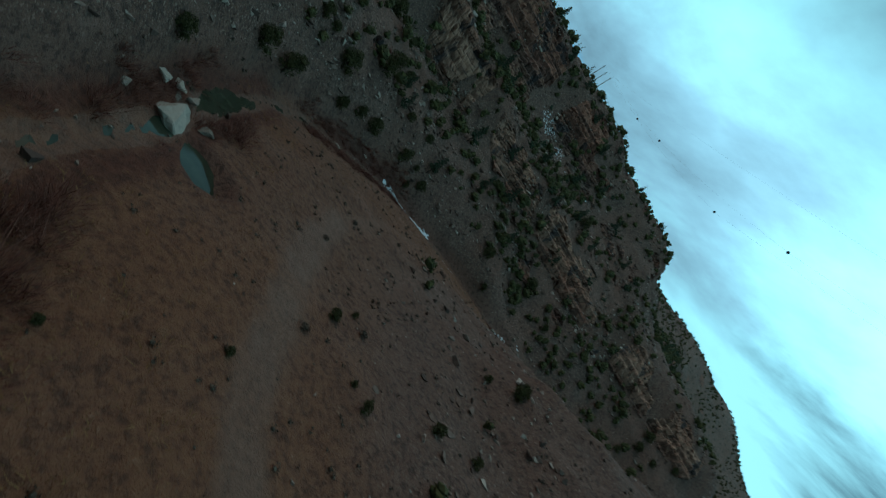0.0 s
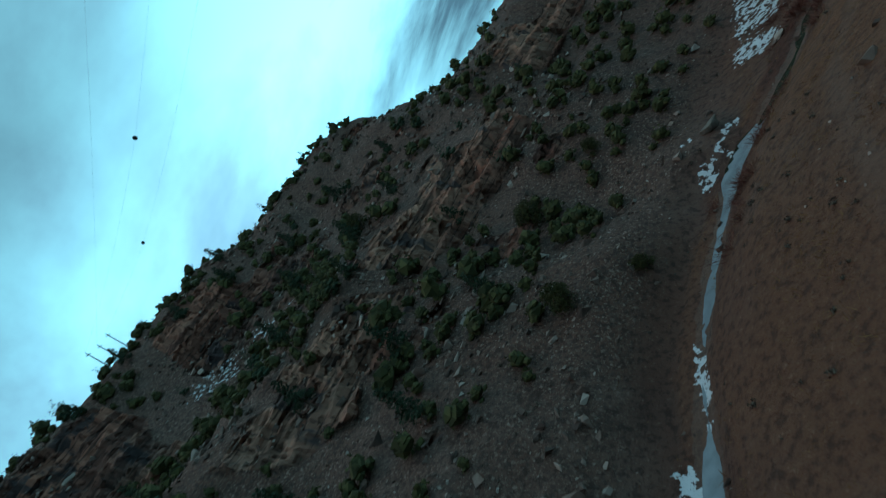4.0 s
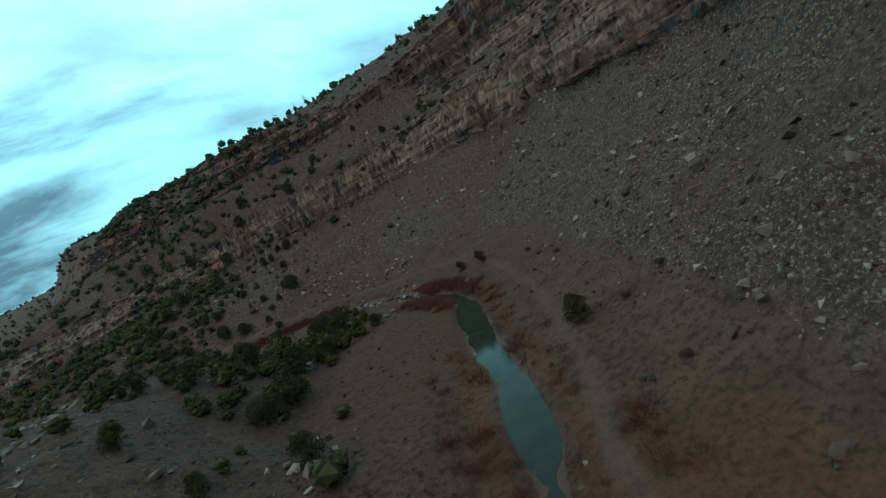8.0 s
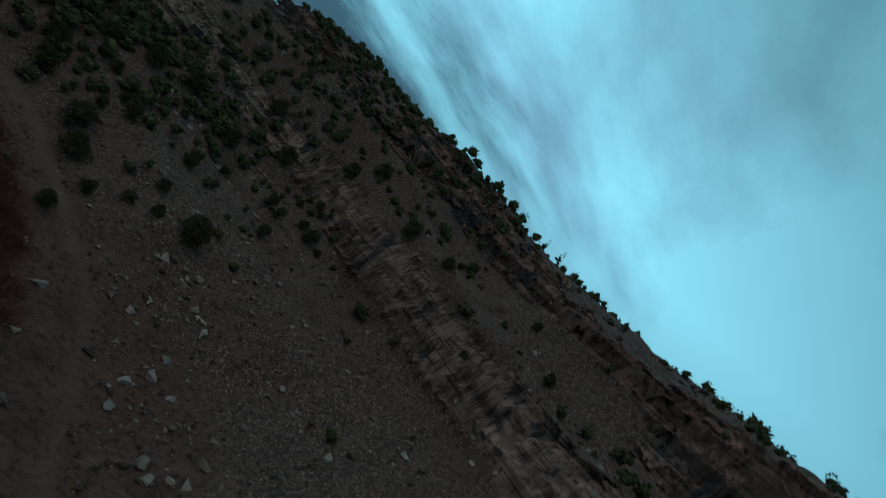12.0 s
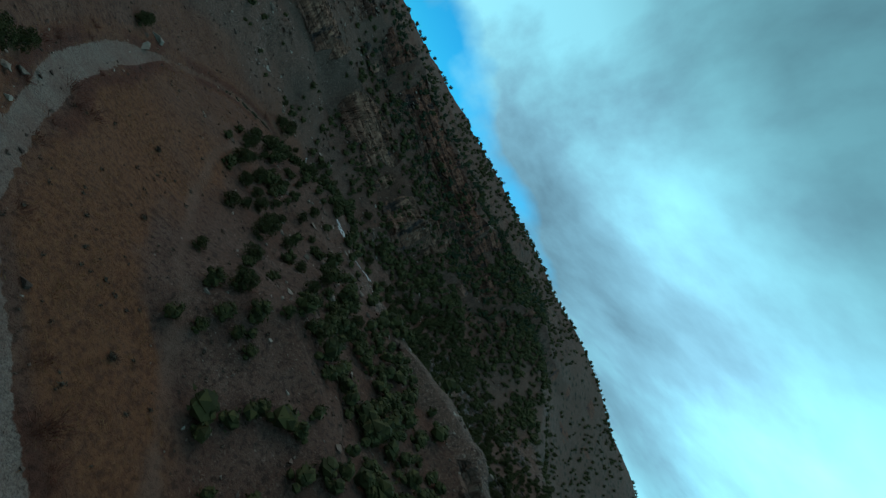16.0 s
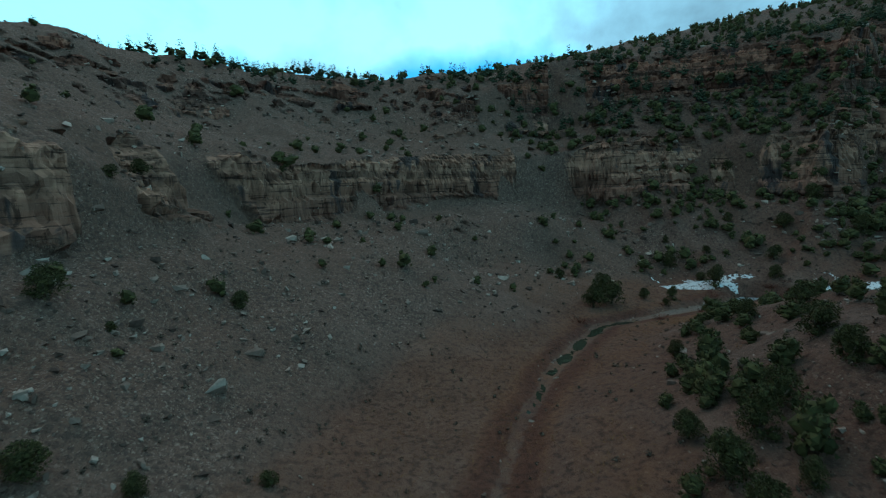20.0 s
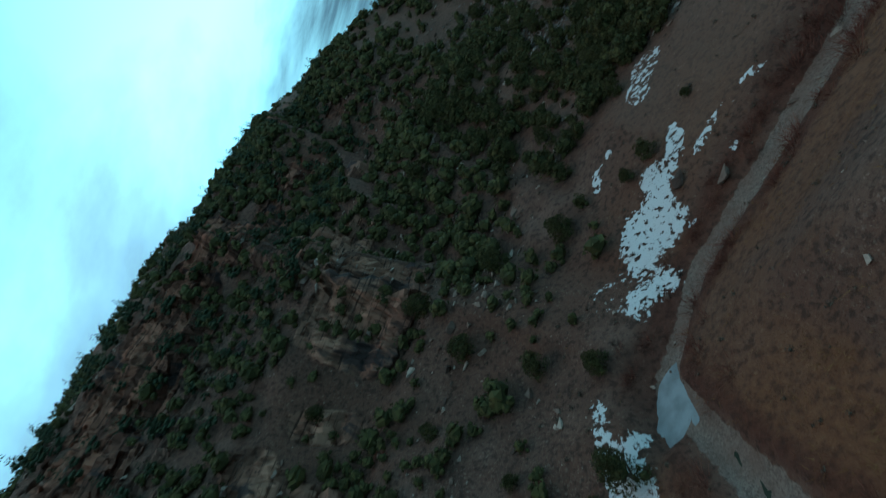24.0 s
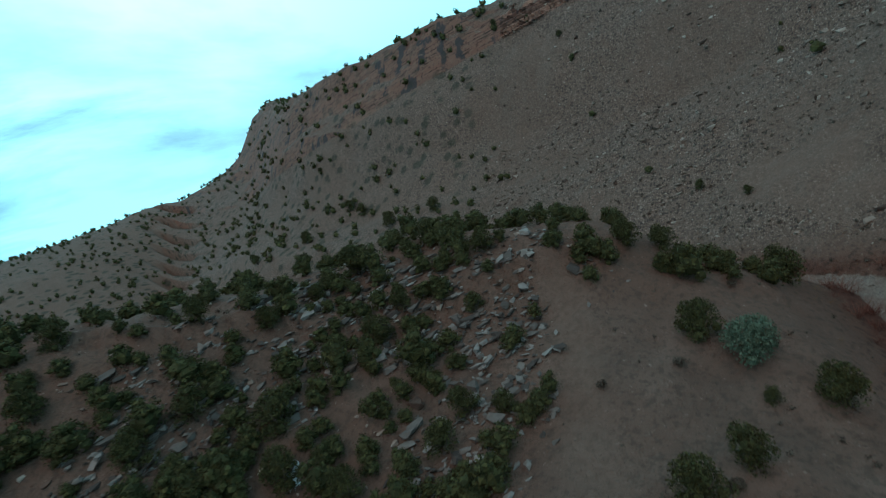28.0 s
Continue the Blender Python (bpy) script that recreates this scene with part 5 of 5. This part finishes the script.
# junipers on the hills beyond
n = 24000
fx, fy = rng.uniform(-480, 420, n), rng.uniform(-150, 1150, n)
outside = (fx < -300) | (fx > 235) | (fy > 518)
near_rim = np.exp(-np.maximum(np.maximum(-300 - fx, fx - 235), np.maximum(fy - 518, 0)) / 160)
keep = outside & (rng.random(n) < smooth(wave(fx, fy, 60, 84), -0.9, 0.2) * np.maximum(near_rim, np.where(fx < -180, 1.0, 0.5) * (fy > 380)) * 0.8)
fx, fy = fx[keep], fy[keep]
n, fs = len(fx), rng.uniform(2.6, 5.5, len(fx))
tagged(strewn("distant_woodland", crowns(91, 44, 0.14, lambda r: juniper_lobes(r)[:5], 1), np.stack([fx, fy, height(fx, fy) - 0.4], 1), np.stack([fs, fs, fs], 1), rng.uniform(0, 6.3, n), LEAF, 3),
       "junipers dotted over the distant hills", "trees", kind="stuff")


# ---- shrubs and grass ----
def twigs(r, n, lean, thick, tall, spread):
    """A tuft of thin upright blades, one metre across: triangles."""
    root = r.normal(size=(n, 2)) * spread * 0.45
    out = root * 1.1 + r.normal(size=(n, 2)) * lean
    top = np.stack([root[:, 0] + out[:, 0], root[:, 1] + out[:, 1], tall * r.uniform(0.55, 1.1, n)], 1)
    w = r.uniform(0, pi, n)
    side = np.stack([np.cos(w), np.sin(w), np.zeros(n)], 1) * thick
    foot = np.stack([root[:, 0], root[:, 1], np.full(n, -0.06)], 1)
    return np.stack([foot - side, foot + side, top], 1).reshape(-1, 3), np.arange(3 * n).reshape(-1, 3)


def tufts(seed, n, lean, thick, tall, spread, kinds=5):
    return [twigs(np.random.default_rng(seed + k), n, lean, thick, tall, spread) for k in range(kinds)]


def strew(name, label, category, weight_, most, forms, mat, small, large, sink=0.0, corners=3):
    x, y, z, _ = scatter(weight_, most)
    k = len(x)
    s_ = rng.uniform(small, large, k) * rng.uniform(0.8, 1.2, k)
    return tagged(strewn(name, forms, np.stack([x, y, z - sink], 1), np.stack([s_, s_, s_ * rng.uniform(0.7, 1.15, k)], 1),
                         rng.uniform(0, 6.3, k), mat, corners), label, category, kind="stuff")


bank = g_d - g_bed
low = (1 - smooth(hh, 5, 10)) * (trail < 0.25) * (pool_side > 1.0) * (bank > 0.6)
patchy = smooth(wave(gx, gy, 19, 91), -0.3, 0.4)
red_zone = low * (1 - smooth(bank, 2.5 + 4 * smooth(g_s, 290, 310) * (1 - smooth(g_s, 380, 420)), 6.0 + 6 * smooth(g_s, 290, 310) * (1 - smooth(g_s, 380, 420)))) * smooth(wave(gx, gy, 21, 66), -0.35, 0.25) * (snow < 0.3)
strew("willow_thicket", "dark red leafless willow thickets along the creek", "shrubs", red_zone * table(g_s, ((100, 0.5), (260, 0.5), (290, 0.35), (325, 0.3), (345, 0.14), (430, 0.2), (448, 1.6), (560, 1.6), (600, 0.05), (880, 0.08), (930, 0.3), (1100, 0.3))), 4200,
      tufts(201, 84, 0.36, 0.020, 0.95, 0.85, 6), WILLOW, 0.8, 1.8)
strew("dry_grass", "orange-brown dry grass on the creek banks", "grass", low * (1 - smooth(bank, 14, 34)) * (0.08 + 0.5 * patchy * MASKS["grass"]), 16000,
      tufts(221, 12, 0.34, 0.045, 0.36, 0.9), STRAW, 0.5, 1.0)
scrub = smooth(hh, 1.0, 2.5) * (1 - smooth(steep, 0.9, 1.3)) * (g_d < 150) * (trail < 0.3) * (0.2 + smooth(wave(gx, gy, 14, 92), -0.2, 0.5))
SCRUB = [(leaves(np.random.default_rng(241 + k), [(0, 0, 0.12, 0.34, 0.7), (0.15, 0.1, 0.2, 0.2, 0.8), (-0.14, -0.06, 0.18, 0.2, 0.8)], 40, 0.10, 1), tris(40)) for k in range(6)]
strew("sage_scrub", "low grey-brown sage and dead scrub on the slopes", "shrubs", scrub * 0.075 + low * 0.03 + scrub * ~left * (g_s > 1030) * 0.22, 10500,
      SCRUB, SAGE, 0.6, 1.5)


# ---- stones ----
def block(r, points, flat=0.7, worn=0.0):
    """An angular stone: the hull of random points in a box, one metre across."""
    bm = bmesh.new()
    for k in range(points):
        p = r.uniform(-0.5, 0.5, 3)
        p = p / max(np.abs(p).max(), 1e-3) * 0.5 * r.uniform(0.72, 1.0)
        bm.verts.new((p[0], p[1] * 0.85, p[2] * flat))
    hull = bmesh.ops.convex_hull(bm, input=bm.verts)
    bmesh.ops.delete(bm, geom=[v for v in bm.verts if not v.link_faces], context="VERTS")
    if worn:
        bmesh.ops.bevel(bm, geom=bm.edges[:], offset=worn, segments=1, affect="EDGES", clamp_overlap=True)
        bmesh.ops.triangulate(bm, faces=bm.faces[:])
    bm.verts.index_update()
    v = np.array([tuple(x.co) for x in bm.verts])
    f = np.array([[x.index for x in face.verts] for face in bm.faces])
    bm.free()
    return v, f


small_stones = [block(np.random.default_rng(301 + k), 8, 0.75) for k in range(9)]
talus = np.where((~left) & (g_s > 335) & (g_s < 600), 1.0, np.where(left & (g_s > 690) & (g_s < 885), 0.85, np.where((~left) & (g_s > 990), 0.9, np.where(left & (g_s < 330), 0.95, np.where(left & (g_s > 890), 0.45, 0.25)))))
foot = (~left) * smooth(g_s, 485, 495) * (1 - smooth(g_s, 520, 545)) * smooth(g_d, 14, 18) * (1 - smooth(g_d, 32, 38)) * (trail < 0.3)
talus = np.where(left & (g_s > 900), talus * smooth(ragged_d, 34, 50), talus) * smooth(hh, 2.0, 6.0) * (1 - 0.55 * smooth(hh, 34, 44)) * (g_d < 140) * (0.25 + 0.9 * smooth(wave(gx, gy, 11, 95), -0.5, 0.6)) * (trail < 0.4)
bars = (np.abs(bank) < 1.8) * 0.20 * (hh < 1.2) + left * ((g_s > 630) & (g_s < 700)) * (bank > 0) * (bank < 5) * 0.5 + ((g_s > 440) & (g_s < 570)) * (np.abs(bank) < 5) * 0.5
x, y, z, _ = scatter(talus * 1.3 + bars + foot * 2.0, 46000)
n = len(x)
s_ = np.clip(0.34 * rng.pareto(2.3, n) + 0.32, 0.32, 2.4)
tagged(strewn("loose_stones", small_stones, np.stack([x, y, z + 0.08 * s_], 1), np.stack([s_, s_ * rng.uniform(0.6, 1, n), s_ * rng.uniform(0.6, 1, n)], 1),
              rng.uniform(0, 6.3, n), ROCKS, 3, rng.uniform(-0.5, 0.5, n)), "angular brown stones strewn over the talus slopes", "stones", kind="stuff")

slabs = [block(np.random.default_rng(321 + k), 12, 0.6) for k in range(9)]
clutter = np.where(left & (g_s < 335), 2.6, np.where(left & (g_s > 890), 2.6, np.where(left, 0.8, np.where(g_s < 600, 0.6, 0.4)))) * smooth(hh, 4, 8) * (g_d < 150) * (trail < 0.3) * smooth(wave(gx, gy, 13, 101) + 0.4 * wave(gx, gy, 4, 102), -0.2, 0.5)
clutter = np.where(left & (g_s > 900), 0.4 * clutter * smooth(ragged_d, 34, 50), clutter)
x, y, z, _ = scatter(clutter * 0.16, 13000)
n = len(x)
s_ = np.clip(1.0 * rng.lognormal(0, 0.4, n), 0.5, 3.0)
tagged(strewn("rock_slabs", slabs, np.stack([x, y, z + 0.1 * s_], 1), np.stack([s_ * 1.2, s_ * rng.uniform(0.6, 1, n), s_ * rng.uniform(0.7, 1.2, n)], 1),
              rng.uniform(0, 6.3, n), ROCKS, 3, rng.uniform(-0.4, 0.4, n)), "grey-brown broken slabs and outcrops on the slopes", "rocks", kind="stuff")

# grey rubble between the junipers of the last hillside
rubble = np.where(left & (g_s > 940) & (g_s < 1130), 1.0, 0.0) * smooth(ragged_d, 33, 50) * (1 - smooth(g_d, 105, 140)) * smooth(wave(gx, gy, 14, 106) + 0.5 * wave(gx, gy, 5, 107), -0.55, 0.0) * (trail < 0.3)
x, y, z, _ = scatter(rubble * 2.2, 9000)
n = len(x)
s_ = np.clip(0.80 * rng.lognormal(0, 0.5, n), 0.4, 2.8)
tagged(strewn("rock_rubble", slabs, np.stack([x, y, z + 0.1 * s_], 1), np.stack([s_ * 1.25, s_ * rng.uniform(0.6, 1, n), s_ * rng.uniform(0.5, 0.9, n)], 1),
              rng.uniform(0, 6.3, n), GREY_ROCK, 3, rng.uniform(-0.4, 0.4, n)), "grey angular rubble lying between the junipers", "rocks", kind="stuff")

# boulders, each a thing
big_forms = []
for k in range(6):
    v, f = block(np.random.default_rng(361 + k), 11, 0.78, 0.02)
    bm = bmesh.new()
    for co in v:
        bm.verts.new(co)
    bm.verts.ensure_lookup_table()
    for t in f:
        if len(set(t)) == 3:
            bm.faces.new([bm.verts[i] for i in t])
    for long_ in (0.20, 0.10):
        bmesh.ops.subdivide_edges(bm, edges=[e for e in bm.edges if e.calc_length() > long_], cuts=1)
        bmesh.ops.triangulate(bm, faces=bm.faces[:])
    for w in bm.verts:
        shift = Vector((0, 0, 0))
        for often, far_ in ((2.3, 0.05), (6.0, 0.045), (13.0, 0.024)):
            shift += Vector([noise.noise(w.co * often + Vector((9 * k, 7 * j, 0))) for j in range(3)]) * far_
        w.co += shift
    bm.verts.index_update()
    big_forms.append((np.array([tuple(w.co) for w in bm.verts]), np.array([[w.index for w in t.verts] for t in bm.faces])))
    bm.free()
shapes = {(k, mat.name): poly("boulder", v, [tuple(t) for t in f], mat) for k, (v, f) in enumerate(big_forms) for mat in (ROCKS, PALE)}
BOULDERS = [(45.8, -90.4, 7.2, 1), (39.3, -92.6, 3.0, 1), (38.5, -90, 2.8, 1), (42.6, -95, 2.6, 1), (43.6, -87, 2.6, 1), (41.0, -91.8, 1.6, 1), (31, -87, 1.6, 0), (50, -97, 1.6, 0), (-8, 41, 4.2, 1), (5, 50, 1.6, 0), (-8, 48, 1.8, 0),
            (57, 66, 2.0, 0), (51, 53, 1.8, 0), (61, 78, 2.2, 0), (93, 176, 2.4, 1), (97, 179, 1.6, 1), (-93, 247, 4.2, 1), (-82, 248, 3.4, 1), (-87, 246, 2.0, 0),
            (-178, 362, 3.4, 0), (-173, 357, 3.2, 0)]
BOULDERS += [(-213, 308, 2.2, 0), (-250, 302, 2.4, 0), (-9, -68, 1.8, 0), (-18, -47, 2.0, 0), (-39, -25, 2.0, 0), (66, 60, 1.8, 0),
             (106, 158, 1.8, 1), (153, 171, 2.8, 0), (95, 168, 1.9, 1), (100.5, 176, 1.7, 1), (107, 186, 2.0, 1), (103, 199, 2.2, 1), (106, 204, 1.9, 0), (104, 209, 2.3, 1), (108, 228, 1.6, 0), (125, 243, 2.4, 1), (57.3, 65.9, 6.0, 1), (66.2, 60, 3.8, 1), (68.4, 63, 2.4, 0), (131.7, 141.7, 3.0, 0), (121, 119, 2.2, 0), (118.5, 120, 1.6, 0), (149.7, 173.4, 1.5, 1), (145, 141.6, 2.0, 0), (6, 50.8, 2.6, 0), (-3, 268, 1.8, 0), (33, 139, 2.0, 0), (91, 174, 1.6, 1), (-25.6, 247.4, 2.2, 1), (-29, 248.4, 2.4, 1), (-21, 248.5, 1.6, 0), (-17, 253.2, 1.8, 1), (-34, 249.5, 1.6, 0), (-27.5, 245.5, 1.5, 0), (127.5, 221, 2.6, 1), (129, 229, 2.2, 0), (121.5, 227.5, 2.4, 1), (112, 218.5, 2.2, 1), (105.5, 238.5, 2.6, 1), (99, 172, 1.8, 1), (104, 181, 1.4, 1)]
spots = [(x, y, s_, pale) for x, y, s_, pale in BOULDERS]
bx, by, _, pick = scatter(talus * 0.003 + foot * 0.08 + bars * table(g_s, ((100, 0.1), (260, 0.1), (300, 0.03), (455, 0.05), (470, 0.5), (565, 0.5), (580, 0.08), (900, 0.05))), 190)
spots += [(x, y, float(np.clip(1.0 + 0.4 * rng.pareto(2.8), 1.0, 3.0)), 0) for x, y in zip(bx, by)]
# boulders in the bed below the talus
for k in range(54):
    at = 452 + 2.1 * k
    side = rng.uniform(-4.5, 5.5)
    i = int(np.searchsorted(ALONG, at) - 1)
    u = (at - ALONG[i]) / LEG[i]
    cx, cy = CREEK[i] + LEGS[i] * u
    spots.append((cx - LEGS[i][1] / LEG[i] * side, cy + LEGS[i][0] / LEG[i] * side, float(rng.uniform(1.2, 2.9)), int(rng.random() < 0.55)))
lie = np.random.default_rng(377)
for k, (x, y, s_, pale) in enumerate(spots):
    ob = new("boulder", shapes[k % 6, (PALE if pale else ROCKS).name])
    ob.matrix_basis = stand(x, y, (s_, s_ * lie.uniform(0.7, 0.95), s_ * lie.uniform(0.45, 0.65)) if s_ < 5 else (s_, 0.95 * s_, 0.68 * s_), lie.uniform(0, 6.3), -0.10 * s_, lie.uniform(-0.2, 0.2))
    tagged(ob, "large pale angular boulder beside the creek" if pale else "weathered brown boulder on the stony slope", "boulder", "boulders in the canyon")

# round grey-green and brown shrubs that stand alone, each a thing
SHRUBS = [(-71, 414, 2.2), (-78, 421, 1.8), (-60, 419, 1.6), (-92, 414, 1.7), (-84, 427, 1.5), (-100, 408, 1.6), (-128, 402, 1.8), (-139, 388, 1.6),
          (60, -60, 1.6), (66, -70, 1.5), (44, -66, 1.4), (30, -58, 1.5), (22, -44, 1.4), (14, -30, 1.3), (72, 92, 1.8), (84, 104, 1.7),
          (104, 128, 1.8), (110, 140, 1.5), (88, 100, 1.6), (20, 290, 1.8), (-4, 280, 1.6), (-30, 272, 1.5), (-52, 266, 1.6), (40, 292, 1.5)]
bush_form = sheet("shrub", leaves(np.random.default_rng(401), [(0, 0, 0.3, 0.4, 0.8), (0.18, 0.1, 0.36, 0.26, 0.9), (-0.2, 0.05, 0.3, 0.26, 0.9), (0, -0.2, 0.26, 0.25, 0.9)], 900, 0.035, 3), tris(900), SAGE, False)
for x, y, s_ in SHRUBS:
    ob = new("shrub", bush_form)
    ob.matrix_basis = stand(x, y, (s_, s_, s_ * rng.uniform(0.8, 1.0)), rng.uniform(0, 6.3), 0.05)
    tagged(ob, "round leafless grey-brown shrub on bare soil", "shrub", "shrubs on the flats")

# ---- power line ----
POLE_TALL = 9.5
tops = []
for px, py in ((-133, 29.4), (-133, 33.0), (-132.6, 36.8)):
    pz = float(height(px, py)[0])
    mast = thing("power_pole", "weathered wooden power pole on the canyon rim", "power pole", "power poles on the rim")
    mast.matrix_basis = Matrix.Translation((px, py, pz))
    part("pole", poly("pole", *limb([(0, 0, -0.8), (0, 0, 4), (0, 0, POLE_TALL)], (0.19, 0.17, 0.13), 10), TIMBER, True), mast)
    arm = part("crossarm", poly("crossarm", *limb([(0, -0.7, POLE_TALL - 0.9), (0, 0.7, POLE_TALL - 0.9)], (0.09, 0.09), 4), TIMBER), mast)
    for side in (-0.55, 0.55):
        part("insulator", poly("insulator", *limb([(0, side, POLE_TALL - 0.85), (0, side, POLE_TALL - 0.75), (0, side, POLE_TALL - 0.70), (0, side, POLE_TALL - 0.6)],
                                                  (0.03, 0.07, 0.05, 0.02), 8), GLAZE, True), arm, "brown glazed insulator")
    part("insulator", poly("insulator", *limb([(0, 0, POLE_TALL), (0, 0, POLE_TALL + 0.12), (0, 0, POLE_TALL + 0.25)], (0.04, 0.08, 0.03), 8), GLAZE, True), mast)
    tops.append(Vector((px, py, pz + POLE_TALL + 0.2)))
END = (330.0, -12.0)
WIRES = [(tops[2], [(-93.5, 39.2, 83.7), (-15.2, 31.4, 71.5)], 0.0), (tops[0], [(-51.7, 23.6, 75.0), (22.0, 17.0, 70.0)], -14.0), (tops[1], [], -7.0)]
for start, balls, aside in WIRES:
    far_end = Vector((END[0], END[1] + aside, float(height(END[0], END[1])[0]) + 9.0))
    line = []
    for k in range(41):
        u = k / 40
        p = start.lerp(far_end, u)
        p.z -= 4 * 10.0 * u * (1 - u)
        line.append(p)
    knots = [start] + [Vector(b) for b in balls] + [far_end]
    if balls:
        line = []
        for a, b in zip(knots[:-1], knots[1:]):
            long = (b - a).length
            for k in range(16):
                u = k / 16
                p = a.lerp(b, u)
                p.z -= long * 0.012 * 4 * u * (1 - u)
                line.append(p)
        line.append(far_end)
    wire = tagged(new("power_cable", poly("power_cable", *limb(line, [0.008] * len(line), 4), BLACK, True)), "thin dark power cable spanning the canyon", "cable", "power cables over the canyon")
    for b in balls:
        bm = bmesh.new()
        bmesh.ops.create_uvsphere(bm, u_segments=16, v_segments=10, radius=0.42)
        me = bpy.data.meshes.new("marker_ball")
        bm.to_mesh(me)
        bm.free()
        me.materials.append(BLACK)
        me.polygons.foreach_set("use_smooth", np.ones(len(me.polygons), bool))
        ball = part("marker_ball", me, wire, "dark aerial marker ball")
        ball.location = b
